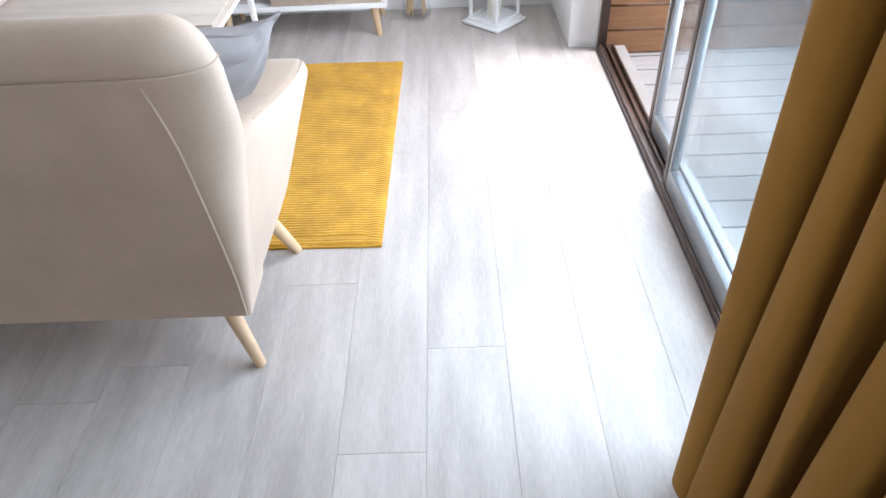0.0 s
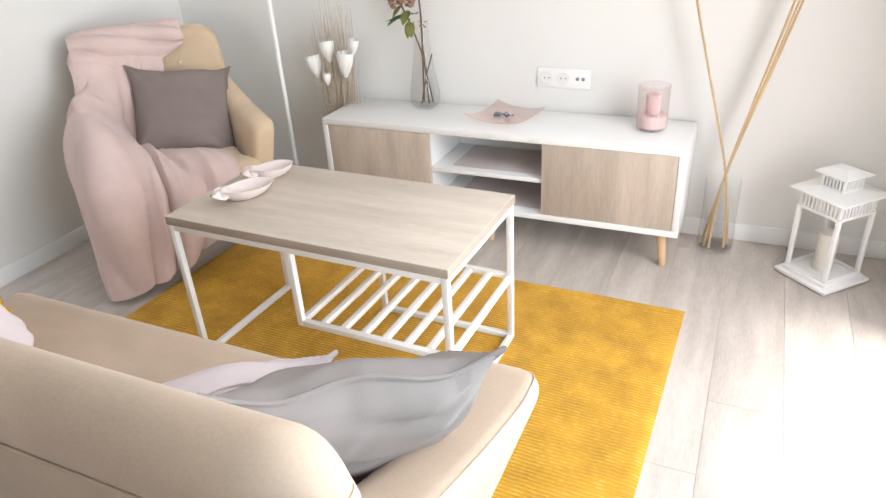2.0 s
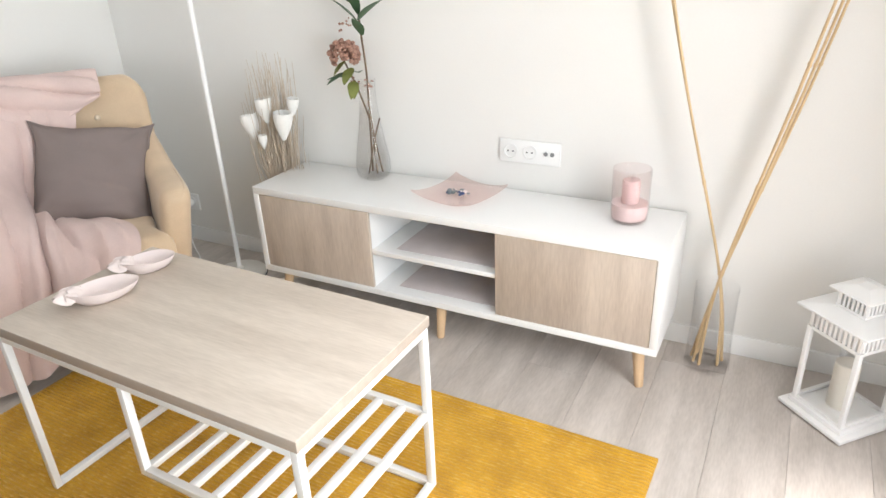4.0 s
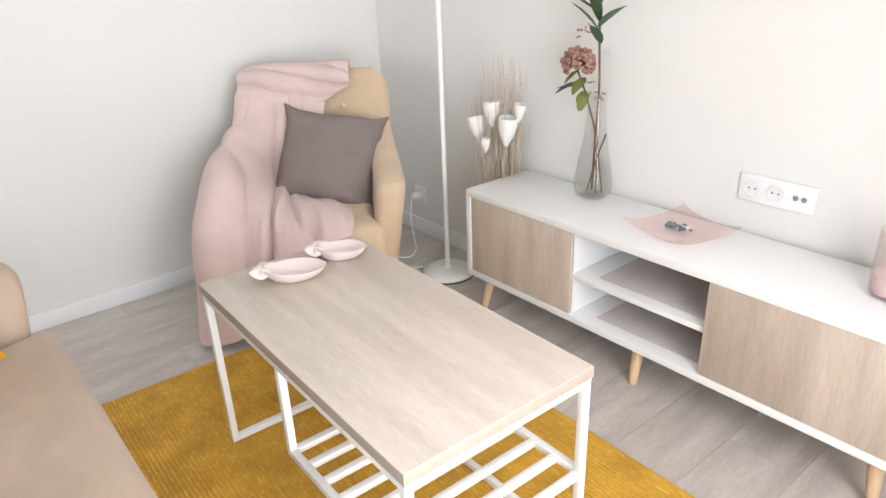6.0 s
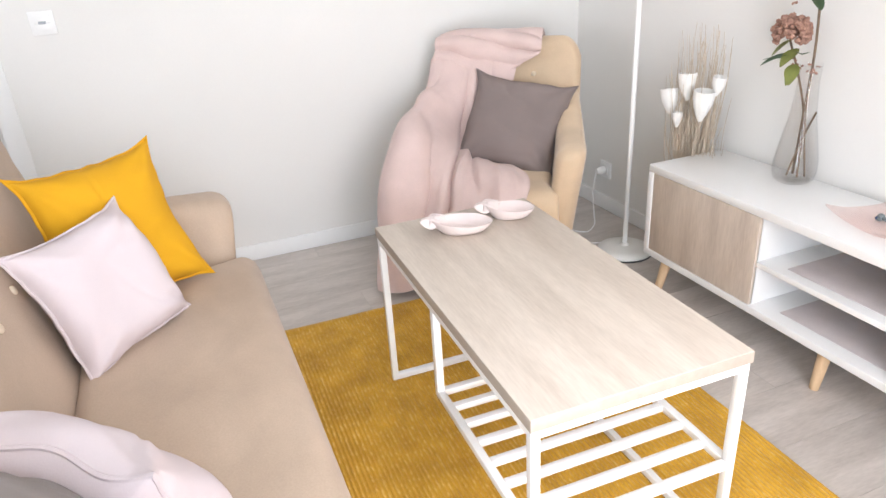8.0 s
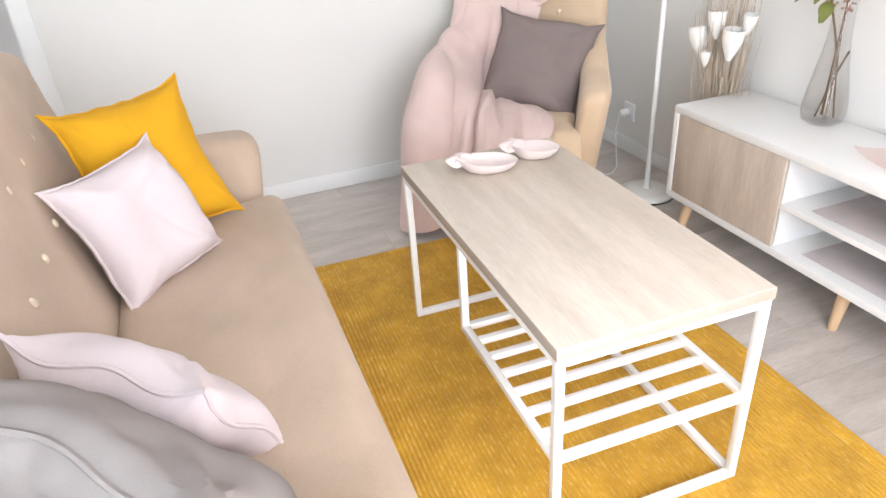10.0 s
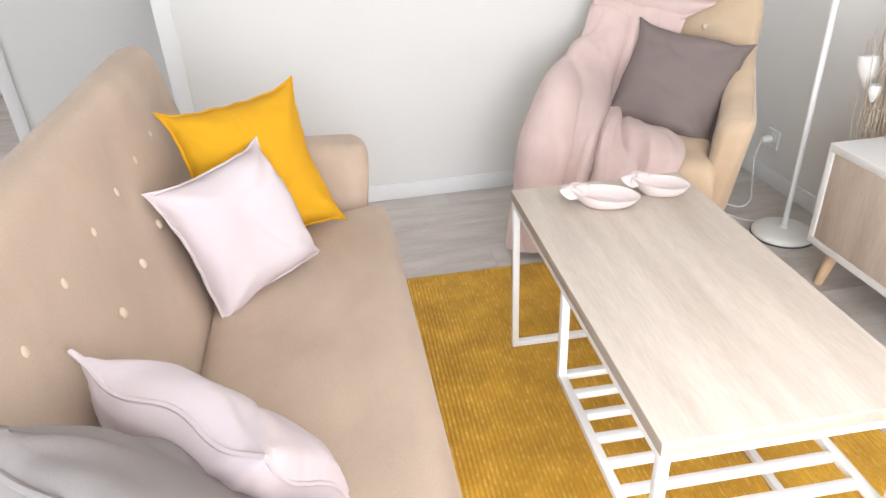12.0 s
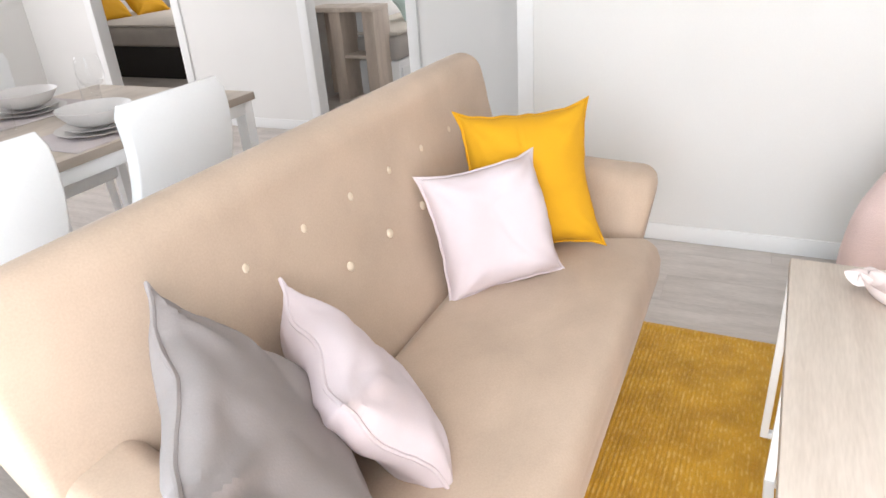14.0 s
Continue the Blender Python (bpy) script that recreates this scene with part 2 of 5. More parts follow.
def link_mesh(name, bm, material, smooth=True):
    me = bpy.data.meshes.new(name)
    bm.normal_update()
    bm.to_mesh(me)
    bm.free()
    me.materials.append(material)
    if smooth:
        me.polygons.foreach_set("use_smooth", [True] * len(me.polygons))
        me.set_sharp_from_angle(angle=radians(40))
    return new(name, me)


def part(name, bm, material, parent, label="", smooth=True):
    ob = link_mesh(name, bm, material, smooth)
    ob.parent = parent
    if label:
        ob["label"] = label
    return ob


def thing(name, m, label, category, group="", kind=""):
    ob = new(name)
    ob.empty_display_size = 0.05
    ob.matrix_world = m
    return tagged(ob, label, category, group, kind)


def solo(name, bm, material, m, label, category, group="", kind="", smooth=True):
    ob = link_mesh(name, bm, material, smooth)
    ob.matrix_world = m
    return tagged(ob, label, category, group, kind)


def setting(name, bm, material, label, category, smooth=False):
    return solo(name, bm, material, Matrix(), label, category, kind="structure", smooth=smooth)


def add_box(bm, lo, hi, bevel=0.0, seg=2, m=None):
    r = bmesh.ops.create_cube(bm, size=1)
    vs = r["verts"]
    c = [(a + b) / 2 for a, b in zip(lo, hi)]
    d = [abs(b - a) for a, b in zip(lo, hi)]
    for v in vs:
        v.co = Vector([c[i] + v.co[i] * d[i] for i in range(3)])
    if bevel:
        es = list({e for v in vs for e in v.link_edges})
        out = bmesh.ops.bevel(bm, geom=es, offset=min(bevel, min(d) * 0.45), segments=seg, affect="EDGES", profile=0.5)
        vs = out["verts"] if not m else [v for f in out["faces"] for v in f.verts]
    if m is not None:
        bmesh.ops.transform(bm, matrix=m, verts=list({v for v in bm.verts}))
    return bm


def box(lo, hi, bevel=0.0, seg=2):
    return add_box(bmesh.new(), lo, hi, bevel, seg)


def loft(rings, cap=True, closed=False):
    bm = bmesh.new()
    vs = [[bm.verts.new(p) for p in r] for r in rings]
    n = len(vs[0])
    pairs = list(zip(vs, vs[1:])) + ([(vs[-1], vs[0])] if closed else [])
    for a, b in pairs:
        for i in range(n):
            bm.faces.new((a[i], a[(i + 1) % n], b[(i + 1) % n], b[i]))
    if cap and not closed:
        for ring in (vs[0], vs[-1]):
            if len({tuple(round(c, 5) for c in v.co) for v in ring}) > 2:
                bm.faces.new(ring)
    bmesh.ops.remove_doubles(bm, verts=bm.verts, dist=1e-5)
    bmesh.ops.recalc_face_normals(bm, faces=bm.faces)
    return bm


def lathe(profile, seg=28, cap=True):
    rings = [[(r * math.cos(2 * math.pi * i / seg), r * math.sin(2 * math.pi * i / seg), z) for i in range(seg)] for r, z in profile]
    return loft(rings, cap)


def tube(points, radius, seg=8, taper=1.0):
    pts = [Vector(p) for p in points]
    rings, side = [], None
    for i, p in enumerate(pts):
        d = (pts[min(i + 1, len(pts) - 1)] - pts[max(i - 1, 0)]).normalized()
        if side is None:
            side = d.orthogonal().normalized()
        side = (side - d * side.dot(d)).normalized()
        up = d.cross(side)
        r = radius * (1 + (taper - 1) * i / max(1, len(pts) - 1))
        rings.append([p + (side * math.cos(a) + up * math.sin(a)) * r for a in (2 * math.pi * k / seg for k in range(seg))])
    return loft(rings)


def leg(top, foot, r0, r1):
    return tube([Vector(top).lerp(Vector(foot), k) for k in (0, 0.33, 0.66, 0.97, 1.0)], r0, 12, r1 / r0)


def smooth_path(points, steps=8):
    pts = [Vector(p) for p in points]
    out = []
    for i in range(len(pts) - 1):
        a, b, c, d = pts[max(i - 1, 0)], pts[i], pts[i + 1], pts[min(i + 2, len(pts) - 1)]
        for k in range(steps):
            t = k / steps
            out.append(0.5 * ((2 * b) + (c - a) * t + (2 * a - 5 * b + 4 * c - d) * t * t + (3 * b - a - 3 * c + d) * t ** 3))
    return out + [pts[-1]]


def sheet(rows, thick=0.0):
    """A surface through rows of points, given a little thickness."""
    bm = bmesh.new()
    vs = [[bm.verts.new(p) for p in r] for r in rows]
    for a, b in zip(vs, vs[1:]):
        for i in range(len(a) - 1):
            bm.faces.new((a[i], a[i + 1], b[i + 1], b[i]))
    bm.normal_update()
    if thick:
        low = [[bm.verts.new(v.co - v.normal * thick) for v in r] for r in vs]
        for a, c in zip(low, low[1:]):
            for i in range(len(a) - 1):
                bm.faces.new((a[i + 1], a[i], c[i], c[i + 1]))
        rim = vs[0] + [r[-1] for r in vs[1:]] + vs[-1][-2::-1] + [r[0] for r in vs[-2:0:-1]]
        rim2 = low[0] + [r[-1] for r in low[1:]] + low[-1][-2::-1] + [r[0] for r in low[-2:0:-1]]
        for k in range(len(rim)):
            q = (k + 1) % len(rim)
            bm.faces.new((rim[q], rim[k], rim2[k], rim2[q]))
    return bm


def cushion(w, h, d, seed, wrinkle=0.006, n=46, ear=0.05, sag=0.0):
    """A stuffed square pillow with drawn-out corners, lying in its own xy plane."""
    bm = bmesh.new()
    grids = []
    for side in (1, -1):
        g = []
        for i in range(n + 1):
            row = []
            for j in range(n + 1):
                u, v = 2 * i / n - 1, 2 * j / n - 1
                pull_u, pull_v = 1 - ear * (1 - v * v) ** 1.0, 1 - ear * (1 - u * u) ** 1.0
                ear_out = 1 + 0.085 * abs(u * v) ** 11
                x, y = w / 2 * u * pull_u * ear_out, h / 2 * v * pull_v * ear_out
                x += 0.0035 * noise.noise(Vector((v * 5, seed, 3.0))) * abs(u) ** 4
                y += 0.0035 * noise.noise(Vector((u * 5, seed, 9.0))) * abs(v) ** 4
                f = max(0.0, (1 - abs(u) ** 3.6) * (1 - abs(v) ** 3.8)) ** 0.5
                z = side * d / 2 * f
                edge = min(1 - abs(u), 1 - abs(v))
                q = Vector((x * 7 + seed, y * 7 - seed, side * 2.0))
                z += wrinkle * noise.noise(q) * min(1, edge * 5) * 1.6
                crease = abs(noise.noise(Vector((x * 4 + seed * 3, y * 11 + seed, side))))
                z -= side * wrinkle * 0.6 * max(0, 0.25 - crease) * 4 * min(1, edge * 4)
                z += 0.010 * math.sin(5 * u + seed) * abs(v) ** 3 + 0.010 * math.cos(4 * v + seed) * abs(u) ** 3
                # folds that run in from the drawn corners
                for cu, cv in ((1, 1), (1, -1), (-1, 1), (-1, -1)):
                    du, dv = cu - u, cv - v
                    far = math.hypot(du, dv)
                    a = math.atan2(dv * cv, du * cu)
                    z += side * wrinkle * 0.6 * math.sin(a * 9 + seed * 1.7 + cu) * math.exp(-((far - 0.42) / 0.34) ** 2) * min(1, edge * 9)
                bend = u * 0.8 + v * 0.6 + 0.5 * noise.noise(Vector((x * 6, y * 6, seed)))
                z -= side * wrinkle * 0.9 * max(0.0, 1 - abs(bend - 0.25 + 0.1 * (seed % 3)) / 0.07) * min(1, edge * 3) * max(0.0, noise.noise(Vector((x * 5, y * 5, seed + 4))) + 0.35)
                z -= sag * (u * u) * 0.5
                row.append(bm.verts.new((x, y, z)))
            g.append(row)
        grids.append(g)
        for i in range(n):
            for j in range(n):
                q = (g[i][j], g[i + 1][j], g[i + 1][j + 1], g[i][j + 1])
                bm.faces.new(q if side == 1 else q[::-1])
    bmesh.ops.remove_doubles(bm, verts=bm.verts, dist=1e-4)
    return bm


def rim_of(w, h, ear, seed, r, sag=0.0):
    """The raised seam that runs round a pillow's edge."""
    pts = []
    for k in range(4):
        for i in range(28):
            s = 2 * i / 28 - 1
            u, v = ((s, -1), (1, s), (-s, 1), (-1, -s))[k]
            ear_out = 1 + 0.085 * abs(u * v) ** 11
            x, y = w / 2 * u * (1 - ear * (1 - v * v)) * ear_out, h / 2 * v * (1 - ear * (1 - u * u)) * ear_out
            x += 0.0035 * noise.noise(Vector((v * 5, seed, 3.0))) * abs(u) ** 4
            y += 0.0035 * noise.noise(Vector((u * 5, seed, 9.0))) * abs(v) ** 4
            z = 0.010 * math.sin(5 * u + seed) * abs(v) ** 3 + 0.010 * math.cos(4 * v + seed) * abs(u) ** 3 - sag * (u * u) * 0.5
            pts.append((x, y, z))
    pts.append(pts[0])
    return tube(pts, r, 6)


def frame_from(centre, right, up):
    """A pose whose x goes right, whose y goes up, and whose z faces out."""
    x = Vector(right).normalized()
    y = (Vector(up) - x * x.dot(Vector(up))).normalized()
    z = x.cross(y)
    return Matrix.Translation(centre) @ Matrix((x, y, z)).transposed().to_4x4()


def pillow(name, m, w, h, d, material, label, seed, ear=0.05, sag=0.0, wrinkle=0.0065):
    e = thing(name, m, label, "cushion", "loose cushions")
    part("cushion_cover", cushion(w, h, d, seed, wrinkle, ear=ear, sag=sag), material, e)
    part("seam", rim_of(w, h, ear, seed, 0.0045, sag), material, e)
    return e


def rounded_ring(cx, cz, hw, hh, r, y, seg=5, shear=0.0):
    """A rounded rectangle in the xz plane at y; shear leans its top outwards."""
    pts = []
    for sx, sz, a0 in ((1, -1, -90), (1, 1, 0), (-1, 1, 90), (-1, -1, 180)):
        for k in range(seg + 1):
            a = radians(a0 + 90 * k / seg)
            x, z = cx + sx * (hw - r) + r * math.cos(a), cz + sz * (hh - r) + r * math.sin(a)
            pts.append((x + shear * (z - (cz - hh)), y, z))
    return pts


def upholstered(name, m, label, category, fabric, hw, inner, top_hw, arm_hw, buttons, z_top=0.885, arm_z=0.56, rise=0.075, feet=0.0, stretch=(1, 1, 1)):
    """A scandinavian seat: tall leaning back, flared arms, four splayed beech legs. Its front looks along +y."""
    e = thing(name, m, label, category)
    zb = 0.185
    # seat frame, rounded below
    rings = []
    for y, k in ((-0.20, 0.96), (-0.18, 1.0), (0.19, 1.0), (0.225, 0.99), (0.245, 0.95)):
        rings.append(rounded_ring(0, zb + 0.075, (hw - 0.02) * k, 0.075 * (0.9 + 0.1 * k), 0.02, y))
    part("seat_frame", loft(rings), fabric, e)
    # cushion of the seat
    rings, n = [], 44
    for i in range(n + 1):
        y = -0.17 + 0.515 * i / n
        edge = min(1.0, (0.345 - y) / 0.06)
        rear = min(1.0, max(0.0, (y + 0.118) / 0.045))
        t = 0.085 * (0.35 + 0.65 * math.sqrt(max(0.0, 1 - (1 - edge) ** 2))) if edge < 1 else 0.085
        t *= 0.6 + 0.4 * math.sqrt(1 - (1 - rear) ** 2)
        cz = 0.325 + 0.012 * math.sin(math.pi * i / n)
        hw_y = inner + 0.012 + (0.045 if y > 0.20 else 0.0) * min(1, (y - 0.2) / 0.1)
        rings.append(rounded_ring(0, cz, hw_y, t, min(0.035, t * 0.9), y, 5))
    part("seat_cushion", loft(rings), fabric, e)
    # back: level sections from the frame up to the roll, square at the front, sloping away at the rear corners
    def lerp(table, z):
        for (z0, v0), (z1, v1) in zip(table, table[1:]):
            if z <= z1:
                return v0 + (v1 - v0) * (z - z0) / (z1 - z0)
        return table[-1][1]

    rear_y = ((zb, -0.245), (0.30, -0.262), (0.45, -0.285), (0.60, -0.304), (0.74, -0.317), (0.786, -0.321), (0.80, -0.338), (0.83, -0.343), (0.90, -0.338))
    front_y = ((zb, -0.10), (0.33, -0.10), (0.40, -0.115), (0.50, -0.150), (0.62, -0.190), (0.74, -0.224), (0.80, -0.234), (0.90, -0.242))

    def side_x(z):
        return hw + 0.008 + (top_hw - hw) * min(1.0, (z - zb) / (z_top - zb) * 1.4)

    def pipe_x(z):
        zn = (z - zb) / (z_top - zb)
        return side_x(z) * (0.985 - 0.165 * max(0, zn - 0.03) ** 1.2)

    def outline(z):
        zn = (z - zb) / (z_top - zb)
        yr, yf, X = lerp(rear_y, z), lerp(front_y, z), side_x(z)
        P = pipe_x(z)
        roll = max(0.0, (z - (z_top - 0.052)) / 0.052)
        keep = math.sqrt(max(0.0, 1 - min(1.0, roll) ** 2))
        mid = (yr + yf) / 2
        yr, yf = mid + (yr - mid) * (0.06 + 0.94 * keep), mid + (yf - mid) * (0.06 + 0.94 * keep)
        sh = max(0.0, (z - (z_top - 0.11)) / 0.11)
        X -= 0.085 * (1 - math.sqrt(max(0.0, 1 - min(1.0, sh) ** 2)))
        P = min(P, X - 0.008)
        thick = yf - yr
        d = min((0.012 + 0.15 * min(zn, 0.85)) * 0.72, thick * 0.62)
        rf = min(thick * 0.3, 0.005 + 0.034 * min(1.0, max(0.0, (z - 0.60) / 0.10)))
        half = []
        for i in range(7):
            half.append((P * i / 7, yr))
        for i in range(9):
            a = math.pi / 2 * i / 8
            half.append((P + (X - P) * math.sin(a), yr + d * (1 - math.cos(a))))
        y0, y1 = yr + d, yf - rf
        half += [(X, y0 + (y1 - y0) * k) for k in (0.35, 0.7)]
        for i in range(6):
            a = math.pi / 2 * i / 5
            half.append((X - rf + rf * math.cos(a), y1 + rf * math.sin(a)))
        for i in range(1, 15):
            k = 1 - i / 14
            half.append(((X - rf) * k, yf - 0.004 * (1 - k ** 4)))
        ring = half[:-1] + [half[-1]] + [(-x, y) for x, y in reversed(half[1:-1])]
        return [(x, y, z) for x, y in ring]

    levels = [zb + (z_top - 0.105 - zb) * i / 52 for i in range(53)] + [z_top - 0.105 + 0.105 * math.sin(math.pi / 2 * i / 12) for i in range(1, 13)]
    back = part("backrest", loft([outline(z) for z in levels]), fabric, e)
    # piping down the outer corners and along the roll of the back
    for sx in (1, -1):
        pts = [(sx * pipe_x(z), lerp(rear_y, z) - 0.0006, z) for z in (0.19, 0.3, 0.42, 0.54, 0.66, 0.74, 0.783)]
        part("piping", tube(smooth_path(pts, 4), 0.0034, 6), fabric, back)
    seam = outline(0.802)
    pts = [(x * 1.0008, y - 0.0008, z) for x, y, z in seam[:21]]
    part("piping", tube([(-x, y, z) for x, y, z in reversed(pts[1:])] + pts, 0.0026, 6), fabric, back)
    # arms
    for sx in (1, -1):
        rings = []
        for i in range(27):
            s = i / 18 * 0.88 if i < 18 else 0.88 + 0.12 * math.sin(math.pi / 2 * (i - 18) / 8)
            y = -0.21 + 0.503 * s
            end = max(0.0, (s - 0.88) / 0.12)
            inset = 0.046 * (1 - math.sqrt(max(0.0, 1 - end * end)))
            top = arm_z + rise * (1 - s) ** 2 - inset
            foot = zb + inset * 0.6
            hh = (top - foot) / 2
            cz = (foot + top) / 2
            t_bot = (hw - inner) / 2 + 0.012
            hwid = t_bot - inset * 0.8
            rear = 1.4 * (top_hw - hw) / (z_top - zb)
            shear = sx * (rear + ((arm_hw - hw) / (arm_z - zb) - rear) * min(1.0, s * 1.3))
            blend = max(0.0, 1 - s / 0.62)
            push = -0.0055 * blend
            ring = rounded_ring(sx * ((inner + hw) / 2 + push), cz, hwid, hh, min(hwid * 0.92, 0.042), y, 6, shear)
            # the front leans: the top reaches further forward than the foot
            ring = [(x, yy + (z - 0.44) * 0.15 * s, z) for x, yy, z in ring]
            rings.append(ring)
        arm = part("armrest", loft(rings), fabric, e)
        pts = []
        for ring in rings[4:24]:
            tip = max(ring, key=lambda q: q[0] * sx + 1.2 * q[2])
            pts.append((tip[0] + sx * 0.0005, tip[1], tip[2] + 0.0005))
        part("piping", tube(pts, 0.0018, 6), fabric, arm)
    for sx in (1, -1):
        part("leg", leg((sx * (hw - 0.075 - feet), -0.185, zb + 0.01), (sx * (hw - 0.012 - feet), -0.232, 0), 0.022, 0.0125), BEECH, e, "tapered beech leg")
        part("leg", leg((sx * (hw - 0.055 - feet), 0.15, zb + 0.01), (sx * (hw + 0.015 - feet), 0.20, 0), 0.022, 0.0125), BEECH, e, "tapered beech leg")
    for x, y, z in buttons:
        bm = lathe([(0.0, 0.006), (0.006, 0.0055), (0.010, 0.003), (0.011, 0.0), (0.009, -0.004)], 14)
        bmesh.ops.transform(bm, matrix=pose(x, y, z, -72, 0, 0), verts=bm.verts)
        part("button", bm, BUTTON, e, "pale covered button")
    for ob in e.children_recursive:
        ob.data.transform(Matrix.Diagonal((*stretch, 1)))
    return e

# ---------------------------------------------------------------- setting
N, W, E, S, H = 3.55, -2.82, 0.688, -3.6, 2.42
FAR = -3.95


def wall_with_holes(name, axis, at, thick, a0, a1, holes, label):
    """A wall along x (axis 'x', at y) or y, thick outwards, with holes (from, to, sill, head)."""
    bm = bmesh.new()
    def slab(p, q, z0, z1):
        if q - p > 1e-4 and z1 - z0 > 1e-4:
            if axis == "x":
                add_box(bm, (p, min(at, at + thick), z0), (q, max(at, at + thick), z1))
            else:
                add_box(bm, (min(at, at + thick), p, z0), (max(at, at + thick), q, z1))
    last = a0
    for p, q, z0, z1 in sorted(holes):
        slab(last, p, 0, H)
        slab(p, q, 0, z0)
        slab(p, q, z1, H)
        last = q
    slab(last, a1, 0, H)
    return setting(name, bm, WALL, label, "wall")


wall_with_holes("wall_north", "x", N, 0.12, FAR - 0.1, E + 0.14, [], "smooth off-white painted wall behind the media unit")
wall_with_holes("wall_west_partition", "y", W, -0.08, 1.055, N, [], "off-white painted partition beside the armchair")
wall_with_holes("wall_east", "y", E, 0.042, S, N, [(0.36, 2.985, 0.0, 2.12)], "off-white wall with the sliding door opening")
SB = -5.3
wall_with_holes("wall_far_west", "y", FAR, -0.08, SB, N, [(-2.80, -1.975, 0, 2.05), (-0.80, -0.055, 0, 2.05), (0.90, 1.66, 0, 2.05)],
                "off-white corridor wall with bedroom doorways")
# the opening in this unseen wall is made up to go with the south fill
wall_with_holes("wall_south", "x", S, -0.12, FAR, E + 0.14, [(-2.7, -0.5, 0.95, 2.05)], "off-white wall with an added opening for fill light")
wall_with_holes("wall_bedroom_south", "x", SB, -0.12, -7.3, FAR, [], "plain bedroom wall")
# two unseen openings, added so that sky light reaches the bedrooms
wall_with_holes("wall_bedroom_end", "y", -7.2, -0.1, SB, N, [(-4.6, -3.6, 0.95, 2.05), (-0.9, 0.1, 0.95, 2.05)], "plain bedroom wall")
wall_with_holes("wall_between_bedrooms", "x", -1.35, -0.08, -7.2, FAR - 0.08, [], "plain wall between two bedrooms")
wall_with_holes("wall_bedroom_north", "x", 0.45, 0.08, -7.2, FAR - 0.08, [], "plain bedroom wall")
setting("wall_pillar", box((0.566, 3.004, 0), (E - 0.001, N - 0.001, H - 0.001), 0.003), WALL, "white painted wall pier beside the sliding door", "wall")
setting("ceiling", box((-7.3, SB - 0.12, H), (E + 0.14, N + 0.12, H + 0.1)), CEILING, "plain white ceiling", "ceiling")
setting("floor", box((-7.3, SB - 0.12, -0.12), (E + 0.14, N + 0.12, -0.004)), JOINT, "grey floor base under the planks", "floor")


def skirting(p, q, nrm):
    (x0, y0), (x1, y1) = p, q
    lo = (min(x0, x1, x0 + nrm[0] * 0.012), min(y0, y1, y0 + nrm[1] * 0.012), 0)
    hi = (max(x0, x1, x0 + nrm[0] * 0.012), max(y0, y1, y0 + nrm[1] * 0.012), 0.075)
    setting("baseboard", box(lo, hi, 0.004), WHITE_TRIM, "low white skirting board along the wall", "baseboard", True)


skirting((W + 0.012, N), (0.566, N), (0, -1))
skirting((W, 1.12), (W, N), (1, 0))
skirting((FAR, S), (FAR, -2.88), (1, 0))
skirting((FAR, -1.895), (FAR, -0.88), (1, 0))
skirting((FAR, 0.025), (FAR, 0.82), (1, 0))
skirting((E, S), (E, 0.36), (-1, 0))
setting("trim", box((W - 0.084, 1.048, 0), (W + 0.008, 1.116, H), 0.003), WHITE_TRIM, "white vertical trim on the partition end", "trim", True)


def casing(name, y0, y1):
    e = thing(name, Matrix.Translation((FAR, 0, 0)), "white painted door casing round an open doorway", "door frame", "", "structure")
    for y, w in ((y0 + 0.004, -1), (y1 - 0.004, 1)):
        part("jamb", box((-0.094, min(y, y + w * 0.075), 0), (0.014, max(y, y + w * 0.075), 2.0455), 0.004), WHITE_TRIM, e)
    part("head", box((-0.094, y0 - 0.075, 2.046), (0.014, y1 + 0.075, 2.125), 0.004), WHITE_TRIM, e)
    return e


casing("door_1", -0.80, -0.055)
casing("door_2", -2.80, -1.975)
d3 = casing("door_3", 0.90, 1.66)
tagged(d3, "white casing round a closed taupe door")
part("door_leaf", box((-0.065, 0.903, 0.005), (-0.03, 1.657, 2.045), 0.003), DOOR_BROWN, d3, "closed taupe brown door leaf")

# media unit -----------------------------------------------------------------
tv = thing("media_unit", pose(-1.028, 3.2, 0), "low white media unit with oak doors and open shelves", "tv stand")
TW, TD, T0, T1 = 0.770, 0.335, 0.142, 0.496
part("top_panel", box((-TW, 0, T1 - 0.028), (TW, TD, T1), 0.003), WHITE_LAC, tv)
part("bottom_panel", box((-TW, 0, T0), (TW, TD, T0 + 0.025), 0.003), WHITE_LAC, tv)
for sx in (-1, 1):
    part("side_panel", box((sx * TW, 0, T0 + 0.025), (sx * (TW - 0.025), TD, T1 - 0.028), 0.002), WHITE_LAC, tv)
part("back_panel", box((-TW + 0.025, TD - 0.008, T0 + 0.025), (TW - 0.025, TD, T1 - 0.028)), WHITE_LAC, tv)
XL, XR = -0.260, 0.242
for x in (XL, XR):
    part("divider", box((x - 0.008, 0.014, T0 + 0.025), (x + 0.008, TD - 0.008, T1 - 0.028)), WHITE_LAC, tv)
part("shelf", box((XL + 0.008, 0.012, 0.300), (XR - 0.008, TD - 0.008, 0.318), 0.002), WHITE_LAC, tv)
for a, b in ((-TW + 0.0258, XL + 0.008), (XR - 0.008, TW - 0.0258)):
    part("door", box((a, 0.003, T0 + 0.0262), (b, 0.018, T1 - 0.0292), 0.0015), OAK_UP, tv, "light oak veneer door")
